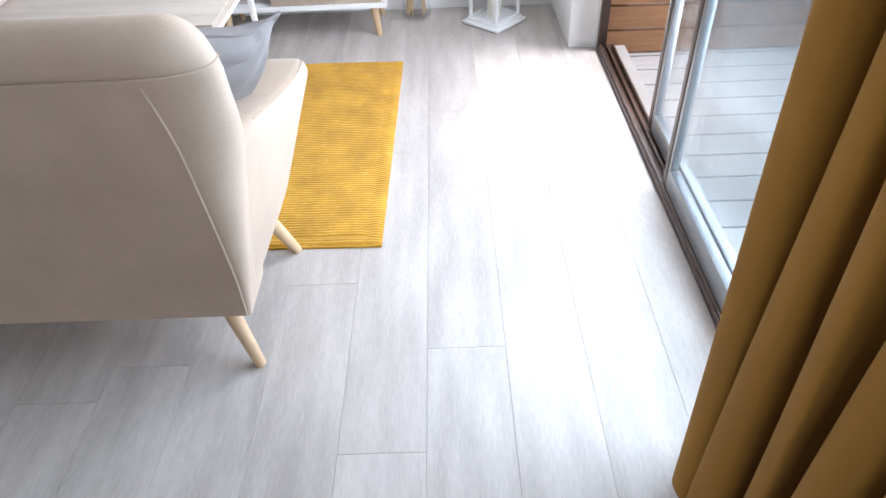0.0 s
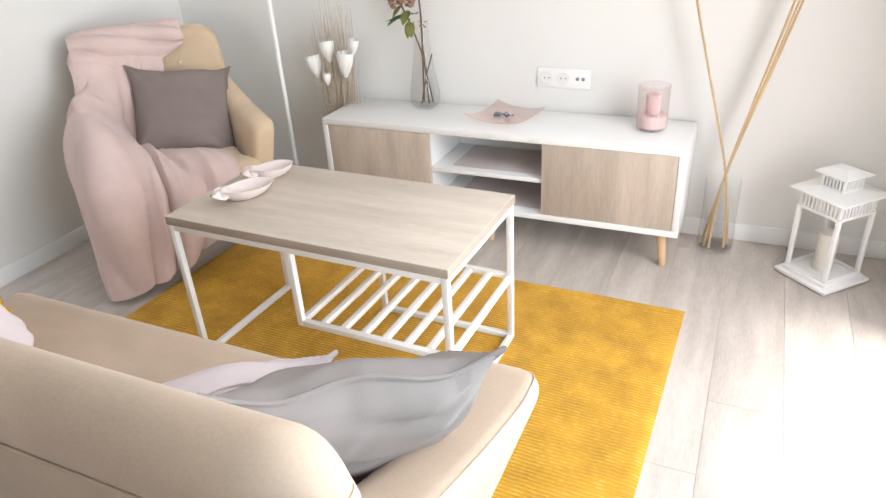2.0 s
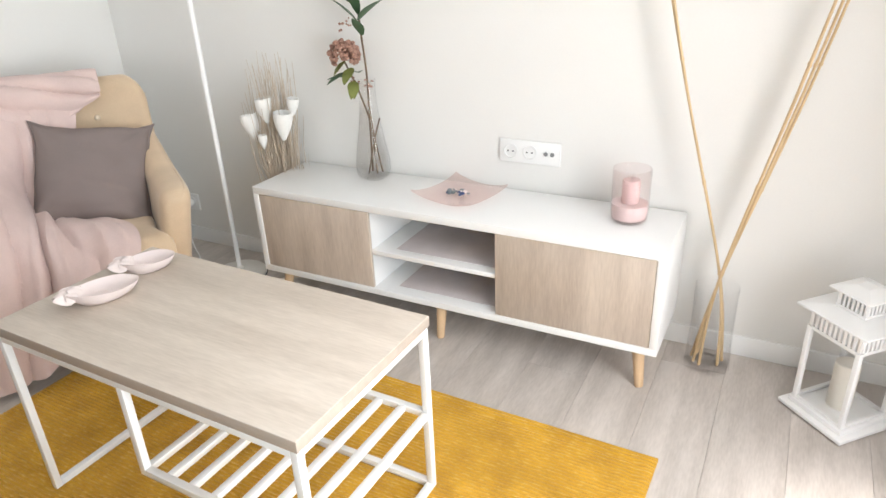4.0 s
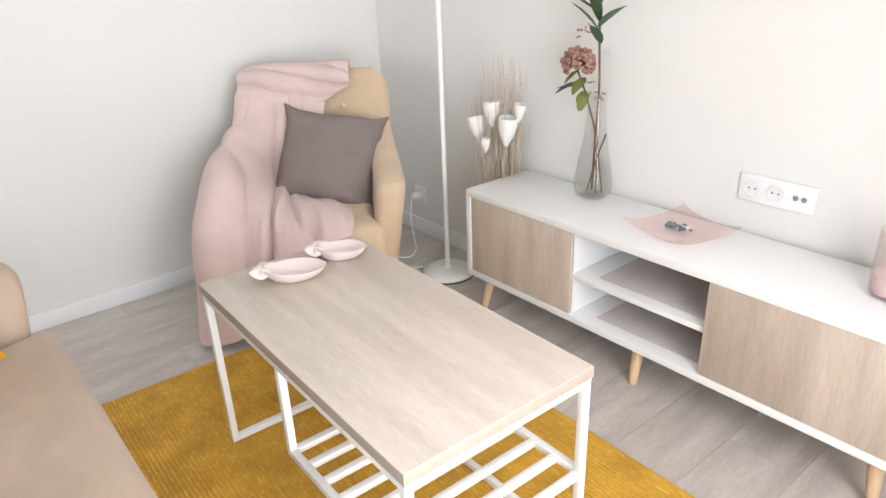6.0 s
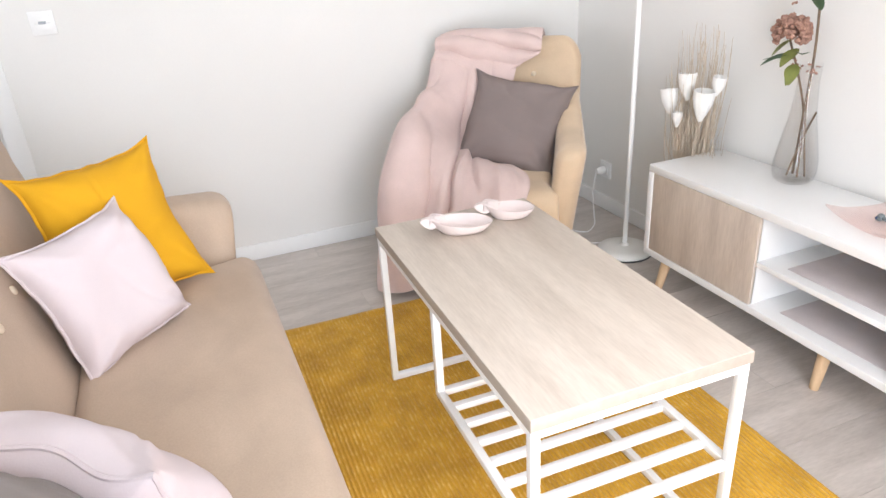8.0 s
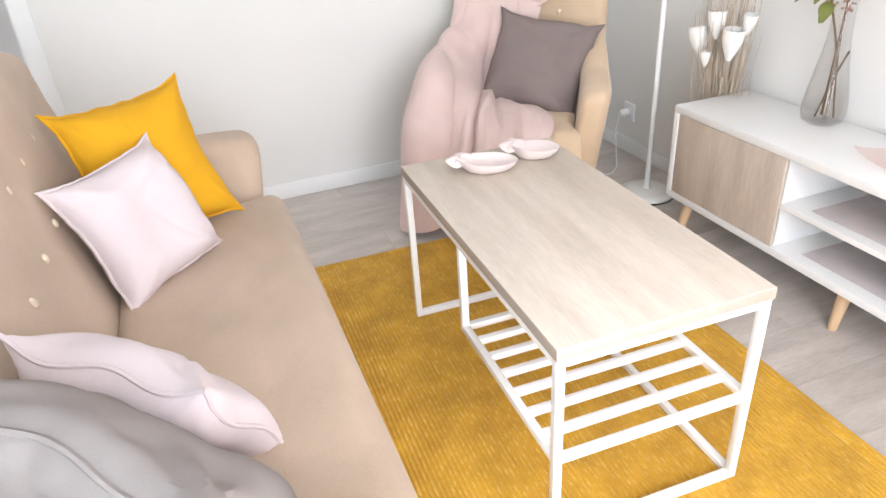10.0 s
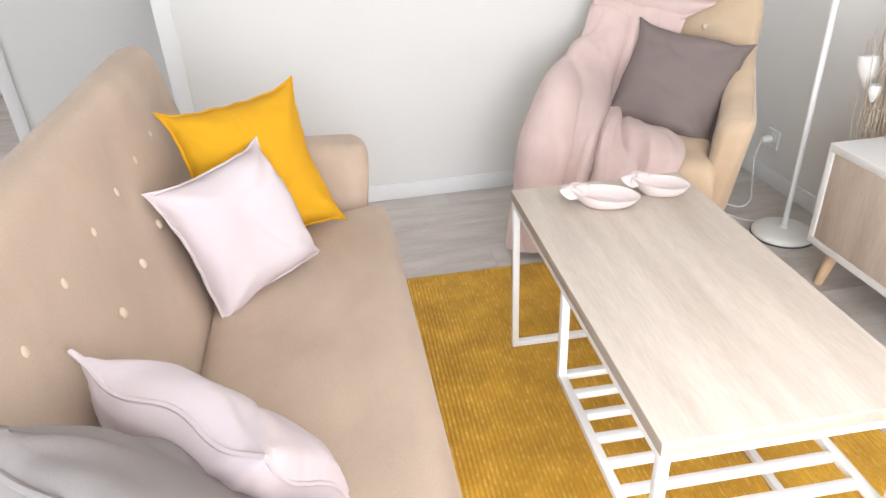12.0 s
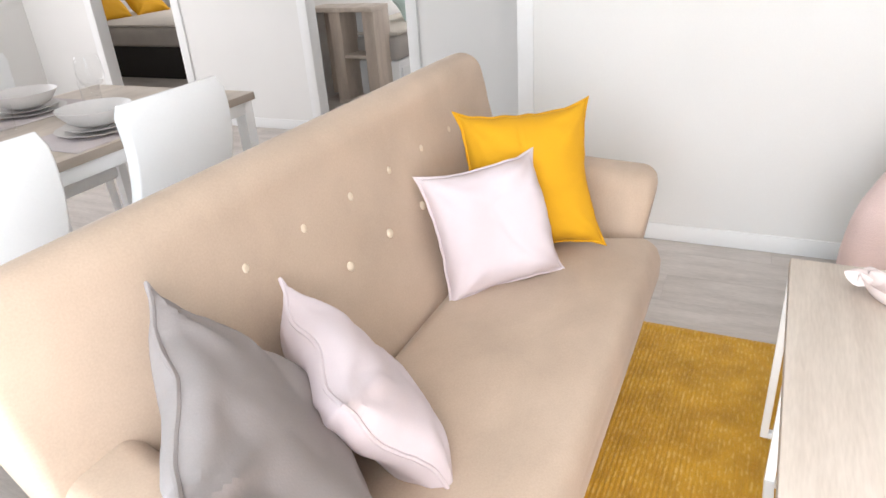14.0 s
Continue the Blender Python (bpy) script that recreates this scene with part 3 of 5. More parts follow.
for x in (-TW + 0.075, 0.003, TW - 0.06):
    s = 0.012 if x > 0.5 else (-0.012 if x < -0.5 else 0.0)
    part("leg", leg((x - s * 0.5, 0.055, T0 + 0.002), (x + s, 0.032, 0), 0.021, 0.012), BEECH, tv, "tapered beech leg")
    part("leg", leg((x - s * 0.5, TD - 0.07, T0 + 0.002), (x + s, TD - 0.045, 0), 0.021, 0.012), BEECH, tv, "tapered beech leg")
for z in (0.319, T0 + 0.026):
    solo("shelf_mat", box((-0.17, 0.05, z), (XR - 0.02, 0.31, z + 0.002), 0.001), LINEN, pose(-1.028, 3.2, 0), "thin lilac woven mat on the shelf", "mat", "shelf mats")

# coffee table ---------------------------------------------------------------
ct = thing("coffee_table", pose(-1.1685, 2.3415, 0.013, 0, 0, -1.4), "oak topped coffee table with white metal frame and slatted shelf", "coffee table")
CL, CW, CZ = 0.4735, 0.2405, 0.524
part("tabletop", box((-CL, -CW, CZ - 0.028), (CL, CW, CZ), 0.0015), OAK, ct, "light oak tabletop")
part("edge_band", box((-CL - 0.0006, -CW - 0.0006, CZ - 0.0275), (CL + 0.0006, CW + 0.0006, CZ - 0.0015), 0.001), OAK_EDGE, ct, "brown oak edge band")
Q, ZT, SX, SH = 0.019, CZ - 0.0285, -0.035, 0.232


def bar(lo, hi, name="frame_bar"):
    part(name, box(lo, hi, 0.002), WHITE_METAL, ct)


for y in (-CW + 0.002, CW - 0.002 - Q):
    bar((-CL + 0.003 + Q, y, ZT - Q), (CL - 0.003 - Q, y + Q, ZT))
for x in (-CL + 0.003, CL - 0.003 - Q):
    bar((x, -CW + 0.002 + Q, ZT - Q), (x + Q, CW - 0.002 - Q, ZT))
    bar((x, -CW + 0.002 + Q, 0), (x + Q, CW - 0.002 - Q, Q))
    for y in (-CW + 0.002, CW - 0.002 - Q):
        bar((x, y, 0), (x + Q, y + Q, ZT), "leg")
bar((SX, -CW + 0.002, SH), (SX + Q, -CW + 0.002 + Q, ZT - Q), "leg")
bar((SX, CW - 0.002 - Q, 0), (SX + Q, CW - 0.002, ZT - Q), "leg")
bar((SX + Q, CW - 0.002 - Q, 0), (CL - 0.003 - Q, CW - 0.002, Q))
for y in (-CW + 0.002, CW - 0.002 - Q):
    bar((SX + Q, y, SH), (CL - 0.003 - Q, y + Q, SH + Q))
for i in range(8):
    x = SX + (CL - 0.003 - Q - SX) * i / 7
    bar((x, -CW + 0.002 + Q, SH + 0.001), (x + Q, CW - 0.002 - Q, SH + Q - 0.001), "slat")

# sofa, armchair -------------------------------------------------------------
but = [(0.022 + 0.178 * k, -0.228, 0.727) for k in range(-3, 4)] + [(0.022 + 0.178 * (k + 0.5), -0.189, 0.61) for k in range(-3, 3)]
upholstered("sofa", pose(-1.225, 1.4385, 0), "beige velvet two-seater sofa with button back and beech legs", "sofa", VELVET, 0.745, 0.62, 0.836, 0.875, but,
            stretch=(1, 1.032, 1.055))
CHAIR = pose(-2.315, 2.85, 0, 0, 0, -126)
upholstered("armchair", CHAIR, "sand velvet armchair with button back, half under a throw", "armchair", VELVET_WARM, 0.300, 0.215, 0.305, 0.355,
            [(-0.12, -0.222, 0.742), (0.12, -0.222, 0.742)], rise=0.13, feet=0.075)

# rug ------------------------------------------------------------------------
rug = thing("rug", pose(-1.150, 2.302, 0, 0, 0, -1.2), "mustard yellow tufted wool rug under the coffee table", "rug")
RW, RD = 0.955, 0.637
rows = []
for i in range(521):
    row = []
    for j in range(121):
        x, y = -RW + 2 * RW * j / 120, -RD + 2 * RD * i / 520
        ridge = 0.0011 * math.sin(y / 0.0125 * 2 * math.pi)
        border = min(RW - abs(x), RD - abs(y))
        z = 0.012 + ridge + 0.002 * noise.noise(Vector((x * 30, y * 30, 0))) + 0.0025 * noise.noise(Vector((x * 4, y * 4, 5)))
        z -= 0.004 * max(0, 1 - abs(border - 0.045) / 0.012)
        if border < 0.008:
            z *= 0.55
        row.append((x, y, max(z, 0.004)))
    rows.append(row)
part("wool_top", sheet(rows), MUSTARD_RUG, rug)
part("backing", box((-RW, -RD, 0.0005), (RW, RD, 0.004), 0.001), MUSTARD_RUG, rug)

# sliding door ---------------------------------------------------------------
sd = thing("sliding_door", pose(0.688, 0, 0), "brown aluminium sliding glass door standing partly open", "sliding door", "", "structure")
part("sill", box((0.002, 0.362, 0.0), (0.080, 2.983, 0.022), 0.003), DARK_ALU, sd)
for x in (0.006, 0.034, 0.062):
    part("track", box((x, 0.40, 0.0225), (x + 0.008, 2.945, 0.04), 0.002), DARK_ALU, sd)
part("jamb", box((0.002, 2.955, 0.0225), (0.040, 2.983, 2.118), 0.003), DARK_ALU, sd)
part("jamb", box((0.002, 0.362, 0.0225), (0.088, 0.40, 2.118), 0.003), DARK_ALU, sd)
part("head", box((0.002, 0.401, 2.08), (0.088, 2.944, 2.118), 0.003), DARK_ALU, sd)


def leaf(y0, y1, x, stile_mat, label):
    g = part("door_leaf", box((x, y0, 0.041), (x + 0.032, y0 + 0.05, 2.075), 0.004), stile_mat, sd, label)
    part("stile", box((x, y1 - 0.028, 0.041), (x + 0.032, y1, 2.075), 0.004), DARK_ALU, g)
    # pale grey strip: the stile's highlight towards the pane, put in as colour
    part("stile_highlight", box((x + 0.002, y1 - 0.05, 0.041), (x + 0.03, y1 - 0.0285, 2.075), 0.004), GREY_ALU, g, "grey strip for the highlight along the stile")
    part("rail", box((x, y0 + 0.051, 0.041), (x + 0.032, y1 - 0.051, 0.115), 0.004), GREY_ALU, g)
    part("rail", box((x, y0 + 0.051, 2.0), (x + 0.032, y1 - 0.051, 2.075), 0.004), DARK_ALU, g)
    part("pane", box((x + 0.012, y0 + 0.047, 0.11), (x + 0.022, y1 - 0.047, 2.005)), PANE, g)
    return g


leaf(0.402, 1.885, 0.010, DARK_ALU, "fixed leaf with one large glass pane")
leaf(0.68, 2.235, 0.048, DARK_ALU, "sliding leaf pushed half open")
hd = part("handle", box((0.006, 2.946, 1.0), (0.022, 2.9548, 1.10), 0.003), WHITE_METAL, sd, "white latch plate")
part("latch", box((0.010, 2.947, 0.36), (0.022, 2.9548, 0.40), 0.002), WHITE_METAL, sd)

# deck and screen outside ----------------------------------------------------
setting("ground", box((-40, -40, -0.5), (60, 60, -0.3)), mat("dry_grass", (0.16, 0.17, 0.07), 0.95, 0.3, 0.6, 30, 0.5, 0.02), "dry grass ground around the home", "ground")
deck = setting("deck", box((0.79, -2.6, -0.3), (6.9, 3.9, -0.075)), DECK, "pale timber terrace deck", "deck")
bm0 = box((0, -0.0665, -0.014), (6.05, 0.0665, 0.014), 0.003, 1)
me0 = None
for i in range(46):
    y = -2.5 + 0.139 * i
    if me0 is None:
        b = part("deck_board", bm0, DECK, deck)
        me0 = b.data
    else:
        b = new("deck_board", me0)
        b.parent = deck
    b.location = (0.798, y, -0.06)
fence = thing("timber_screen", pose(0.733, 3.02, -0.045), "brown cedar board screen closing the terrace end", "fence")
bmf = box((0, 0, 0), (6.0, 0.022, 0.104), 0.003, 1)
mef = None
for i in range(20):
    if mef is None:
        b = part("board", bmf, CEDAR, fence)
        mef = b.data
    else:
        b = new("board", mef)
        b.parent = fence
    b.location = (0, 0, 0.004 + 0.112 * i)
for x in (0.02, 2.0, 4.0, 5.9):
    part("post", box((x, 0.024, 0), (x + 0.07, 0.10, 2.3), 0.004), CEDAR, fence)

# curtain --------------------------------------------------------------------


def fold(a):
    v = math.sin(a)
    return math.copysign(abs(v) ** 0.7, v)


rows = []
for k in range(25):
    z = 0.012 + 2.26 * k / 24
    row = []
    for i in range(241):
        s = i / 240
        ph = s * 2 * math.pi * 6 + 0.5
        gather = 0.9 + 0.1 * z / 2.2
        y = 0.875 - 0.66 * s * gather + 0.022 * math.sin(2 * ph) * (1 - z / 4)
        x = 0.508 - 0.016 * z + 0.064 * fold(ph + 0.35 * math.sin(1.5 * z + s * 9)) + 0.010 * math.sin(3.1 * s * 6 + z * 2)
        row.append((x, y, z))
    rows.append(row)
cu = thing("curtain", pose(0, 0, 0), "floor-length ochre yellow curtain drawn open in deep folds", "curtain")
part("drape", sheet(rows, 0.003), CURTAIN, cu)
part("rail", tube([(0.475, -0.1, 2.29), (0.475, 2.95, 2.29)], 0.012, 10), GREY_ALU, cu)
for y in (-0.05, 1.45, 2.9):
    part("bracket", box((0.47, y, 2.28), (0.687 if y < 2.95 else 0.566, y + 0.02, 2.30), 0.002), GREY_ALU, cu)

# loose cushions -------------------------------------------------------------
pillow("cushion", frame_from((-1.740, 1.4445, 0.636), (-0.207, 0.303, 0.0), (-0.107, -0.134, 0.368)), 0.352, 0.385, 0.15, MUSTARD_COTTON,
       "mustard yellow cotton cushion leaning in the sofa corner", 3.1, 0.075)
pillow("cushion", frame_from((-1.527, 1.4135, 0.583), (-0.232, 0.228, 0.02), (-0.067, -0.137, 0.298)), 0.315, 0.315, 0.14, PINK_COTTON,
       "pale pink cotton cushion in front of the mustard one", 5.7, 0.05)
pillow("cushion", frame_from((-0.8375, 1.431, 0.563), (-0.22, -0.262, 0.02), (0.144, -0.10, 0.27)), 0.345, 0.32, 0.135, PINK_COTTON,
       "plump pale pink cushion leaning on the grey cushion", 8.2, 0.05)
pillow("cushion", frame_from((-0.592, 1.426, 0.638), (-0.264, -0.291, 0.075), (0.165, -0.10, 0.29)), 0.385, 0.39, 0.15, GREY_COTTON,
       "creased grey cotton cushion against the sofa arm", 1.4, 0.06, 0.0, 0.011)
pillow("cushion", frame_from((-2.310, 2.919, 0.573), (0.294, 0.283, -0.05), (-0.095, 0.225, 0.315)), 0.40, 0.385, 0.15, TAUPE_COTTON,
       "taupe cotton cushion resting on the armchair", 6.6, 0.06)

# throw over the armchair ----------------------------------------------------
grid = [
    [(-0.09, -0.345, 0.72), (0.05, -0.350, 0.70), (0.16, -0.350, 0.66), (0.25, -0.345, 0.62), (0.31, -0.31, 0.50)],
    [(-0.08, -0.295, 0.895), (0.05, -0.295, 0.897), (0.15, -0.295, 0.893), (0.24, -0.285, 0.875), (0.305, -0.25, 0.79)],
    [(-0.04, -0.200, 0.72), (0.06, -0.195, 0.72), (0.15, -0.185, 0.71), (0.26, -0.155, 0.725), (0.33, -0.13, 0.66)],
    [(0.02, -0.075, 0.445), (0.09, -0.075, 0.445), (0.19, -0.05, 0.51), (0.325, -0.04, 0.66), (0.395, -0.02, 0.45)],
    [(-0.15, 0.24, 0.430), (0.06, 0.26, 0.434), (0.18, 0.26, 0.465), (0.325, 0.24, 0.592), (0.405, 0.20, 0.30)],
    [(-0.16, 0.375, 0.375), (0.05, 0.385, 0.30), (0.18, 0.385, 0.30), (0.32, 0.40, 0.36), (0.41, 0.31, 0.16)],
    [(-0.12, 0.365, 0.26), (0.05, 0.385, 0.13), (0.19, 0.40, 0.07), (0.32, 0.41, 0.03), (0.42, 0.35, 0.015)],
]
cols = [smooth_path([r[c] for r in grid], 12) for c in range(5)]
rows = []
for i in range(len(cols[0])):
    line = smooth_path([c[i] for c in cols], 30)
    rows.append(line)
out = []
NR, NC = len(rows), len(rows[0])
for i in range(NR):
    r = []
    for j in range(NC):
        p = rows[i][j]
        du = rows[min(i + 1, NR - 1)][j] - rows[max(i - 1, 0)][j]
        dv = rows[i][min(j + 1, NC - 1)] - rows[i][max(j - 1, 0)]
        nr = du.cross(dv)
        nr = nr.normalized() if nr.length > 1e-9 else Vector((0, 0, 1))
        u, v = i / NR, j / NC
        hang = 0.6 + 0.4 * min(1.0, abs(u - 0.45) * 2.2)
        slant = 9 * max(0.0, min(1.0, (u - 0.45) / 0.3))
        ph = v * 30 + slant * (1 - 0.6 * v) + 1.6 * math.sin(u * 4.2) + 5.5 * noise.noise(Vector((u * 2.4, v * 2.6, 1)))
        amp = 0.052 * hang * (0.6 + 0.9 * abs(noise.noise(Vector((u * 3, v * 4, 21))))) * min(1.0, 0.2 + u * 2.2)
        f = abs(math.sin(ph / 2)) ** 0.65 * amp * 1.3 - 0.008
        gather = max(0.0, 1 - abs(u - 0.68) / 0.13) * max(0.0, 1 - v / 0.5)
        f += gather * (0.75 - abs(math.sin(v * 44 + u * 9 + noise.noise(Vector((u * 5, v * 5, 9)))))) * 0.034
        f += 0.008 * noise.noise(Vector((u * 9, v * 6, 3))) + 0.003 * noise.noise(Vector((u * 34, v * 26, 7)))
        f *= min(1.0, 0.12 + v * 5) * min(1.0, 0.3 + (1 - v) * 6)
        f *= min(1.0, max(0.12, (u - 0.24) * 5))
        f *= 1 - 0.6 * max(0.0, 1 - abs(u - 0.58) / 0.14) * max(0.0, 1 - v / 0.6)
        f = max(f, -0.012)
        nr = -nr if nr.z + 0.3 * nr.y < 0 else nr
        q = p + nr * (f + 0.020)
        q.z = max(q.z, 0.006)
        r.append(q)
    out.append(r)
tb = thing("throw_blanket", CHAIR, "dusty pink fleece throw draped over the armchair to the floor", "throw")
part("drape", sheet(out, 0.005), THROW, tb)
out = []
for i in range(49):
    s = i / 48
    row = []
    for j in range(41):
        w = j / 40
        x = 0.300 - 0.455 * s
        droop = 0.028 * (2 * abs(s - 0.5)) ** 3 * (1 if s < 0.5 else 0.3)
        ang = -1.5 + 3.0 * min(1.0, w / 0.62)
        down = max(0.0, w - 0.62) / 0.38
        rad = 0.062 + 0.004 * math.sin(s * 6 + 1)
        groove = abs(math.sin(w * 11 - s * 5.5 + 0.8 * noise.noise(Vector((s * 3, w * 2, 2)))))
        rad += 0.024 * (groove ** 0.6 - 0.6) * (0.4 + 0.6 * math.sin(math.pi * w))
        y = -0.282 + rad * math.sin(ang) * 1.15 + 0.018 * down
        z = 0.855 - droop + rad * math.cos(ang) - (0.06 + 0.075 * math.sin(math.pi * s) - 0.035 * s) * down
        row.append((x + 0.02 * down * (s - 0.5), y, z + 0.004 * noise.noise(Vector((s * 5, w * 4, 6)))))
    out.append(row)
part("swag", sheet(out, 0.006), THROW, tb)

# leaf dishes ----------------------------------------------------------------


def leaf_dish(m, length, width):
    e = thing("leaf_dish", m, "pale pink ceramic leaf-shaped dish on the coffee table", "dish", "leaf dishes")
    rows = []
    for k in range(13):
        t = k / 12
        ring = []
        for i in range(40):
            a = 2 * math.pi * i / 40
            c, s = math.cos(a), math.sin(a)
            tip = 1 + 0.22 * max(0, c) ** 6
            rad = [0.0, 0.25, 0.5, 0.62, 0.78, 0.92, 1.0, 1.02, 0.98, 0.90, 0.66, 0.4, 0.0][k]
            z = [0.0, 0.0, 0.0, 0.001, 0.010, 0.022, 0.033, 0.036, 0.034, 0.024, 0.009, 0.007, 0.006][k]
            wave = 1 + 0.035 * math.sin(3 * a + 1)
            ring.append((length / 2 * c * rad * tip, width / 2 * s * rad * wave, z * (1 + 0.12 * math.sin(2 * a))))
        rows.append(ring)
    part("bowl", loft(rows, False), CERAMIC_PINK, e)
    for k, (x, y, r) in enumerate(((-length * 0.47, 0.010, 0.024), (-length * 0.50, -0.016, 0.020), (-length * 0.41, 0.026, 0.018))):
        pts = [[(x + r * 1.5 * math.cos(a) * q, y + r * math.sin(a) * q, 0.028 + 0.008 * math.sin(a * 2 + k) + h) for a in (2 * math.pi * i / 16 for i in range(16))]
               for q, h in ((0.1, -0.006), (0.7, -0.004), (1.0, 0.0), (0.7, 0.005), (0.1, 0.007))]
        part("leaflet", loft(pts), CERAMIC_PINK, e)
    return e


leaf_dish(pose(-1.4955, 2.31, 0.5375, 0, 0, 56), 0.155, 0.100)
leaf_dish(pose(-1.522, 2.475, 0.5375, 0, 0, 49), 0.130, 0.085)

# things on and round the media unit ------------------------------------------
vs = thing("flower_vase", pose(-1.412, 3.466, 0.4965), "clear glass bottle vase holding artificial flower stems", "vase")
part("vase", lathe([(0.0, 0.0), (0.044, 0.0), (0.060, 0.010), (0.067, 0.035), (0.066, 0.07), (0.056, 0.13), (0.043, 0.20), (0.034, 0.27), (0.031, 0.33), (0.033, 0.375),
                    (0.031, 0.375), (0.029, 0.33), (0.032, 0.27), (0.041, 0.20), (0.054, 0.13), (0.064, 0.07), (0.065, 0.035), (0.058, 0.014), (0.042, 0.008), (0.0, 0.008)], 36, False), CLEAR, vs)
fl = thing("artificial_flowers", pose(-1.412, 3.466, 0.4965), "artificial stems with a dusty rose bloom and dark leaves", "flowers")
part("stem", tube(smooth_path([(0.022, -0.01, 0.02), (0.005, 0.0, 0.2), (-0.03, -0.01, 0.33), (-0.075, -0.02, 0.44)], 5), 0.0035, 7), STEM, fl)
part("stem", tube(smooth_path([(-0.012, 0.01, 0.02), (0.0, 0.0, 0.2), (0.004, 0.0, 0.4), (-0.012, 0.005, 0.6), (0.0, 0.0, 0.85)], 5), 0.004, 7), STEM, fl)
part("stem", tube(smooth_path([(-0.01, -0.02, 0.02), (0.02, -0.01, 0.15), (0.045, 0.0, 0.235)], 5), 0.003, 7), STEM, fl)
part("stem", tube(smooth_path([(0.03, 0.015, 0.02), (0.012, 0.005, 0.16), (0.002, 0.0, 0.3)], 5), 0.003, 7), STEM, fl)
rnd = random.Random(7)


def blade(p, d, up, length, width, curl=0.15):
    d, up = Vector(d).normalized(), Vector(up)
    side = d.cross(up).normalized()
    up = side.cross(d).normalized()
    rows = []
    for k in range(9):
        t = k / 8
        w = width * math.sin(math.pi * min(1, t * 0.94 + 0.04)) ** 0.8 * (1 - 0.35 * t)
        c = Vector(p) + d * (length * t) - up * (curl * length * t * t)
        rows.append([c - side * w + up * w * 0.25, c, c + side * w + up * w * 0.25])
    return sheet(rows, 0.0008)


bm = bmesh.new()
for k in range(220):
    a, b = rnd.uniform(0, 2 * math.pi), math.acos(rnd.uniform(-0.6, 1))
    r = 0.056 * rnd.uniform(0.8, 1.0)
    c = Vector((-0.072 + r * math.sin(b) * math.cos(a), -0.022 + r * math.sin(b) * math.sin(a), 0.462 + r * math.cos(b) * 0.95))
    o = bmesh.ops.create_icosphere(bm, subdivisions=1, radius=rnd.uniform(0.006, 0.010))
    bmesh.ops.translate(bm, vec=c, verts=o["verts"])
tagged(part("bloom", bm, BLOOM, fl, "dusty rose round bloom"), kind="stuff")
bm = bmesh.new()
for k in range(40):
    t = rnd.random()
    c = Vector((-0.045 - 0.02 * t, -0.01, 0.37 + 0.03 * t)) if k < 20 else Vector((-0.07 + 0.02 * t, -0.02, 0.55 + 0.03 * t))
    if k % 3 == 0:
        c = Vector((0.012, -0.01, 0.36))
    o = bmesh.ops.create_icosphere(bm, subdivisions=1, radius=rnd.uniform(0.003, 0.0055))
    bmesh.ops.translate(bm, vec=c + Vector([rnd.uniform(-0.017, 0.017) for _ in range(3)]), verts=o["verts"])
tagged(part("berries", bm, BLOOM, fl, "small brown berries"), kind="stuff")
for p, d, length, width, mtl in (((-0.055, -0.02, 0.385), (-0.8, -0.4, 0.05), 0.075, 0.022, LEAF), ((-0.045, -0.02, 0.37), (0.4, -0.6, -0.45), 0.07, 0.022, LEAF_LIGHT),
                                 ((-0.05, 0.0, 0.36), (0.1, -0.7, -0.6), 0.06, 0.018, LEAF_LIGHT), ((-0.07, -0.02, 0.44), (-0.3, -0.5, -0.4), 0.06, 0.018, LEAF_LIGHT),
                                 ((-0.012, 0.0, 0.58), (0.75, -0.3, 0.55), 0.15, 0.020, LEAF), ((-0.012, 0.0, 0.57), (-0.5, -0.3, 0.75), 0.11, 0.020, LEAF),
                                 ((-0.010, 0.0, 0.60), (0.15, -0.5, 0.8), 0.12, 0.019, LEAF), ((0.0, 0.0, 0.66), (-0.9, -0.2, 0.4), 0.11, 0.018, LEAF),
                                 ((0.0, 0.0, 0.68), (0.8, -0.2, 0.6), 0.13, 0.018, LEAF), ((0.0, 0.0, 0.76), (-0.6, 0.1, 0.8), 0.12, 0.018, LEAF),
                                 ((0.0, 0.0, 0.78), (0.6, 0.2, 0.8), 0.12, 0.018, LEAF), ((0.0, 0.0, 0.84), (0.05, 0.0, 1), 0.12, 0.018, LEAF), ((-0.06, -0.02, 0.40), (-0.5, -0.7, -0.2), 0.08, 0.024, LEAF),
                                 ((-0.03, -0.01, 0.40), (0.5, -0.6, 0.25), 0.07, 0.02, LEAF), ((-0.05, -0.01, 0.415), (0.1, -0.8, -0.35), 0.075, 0.022, LEAF_LIGHT),
                                 ((0.0, 0.0, 0.53), (0.2, -0.7, 0.7), 0.10, 0.019, LEAF), ((-0.01, 0.0, 0.62), (-0.4, -0.6, 0.6), 0.12, 0.02, LEAF)):
    part("leaf", blade(p, d, (0, 0, 1), length * 1.15, width * 1.15), mtl, fl)

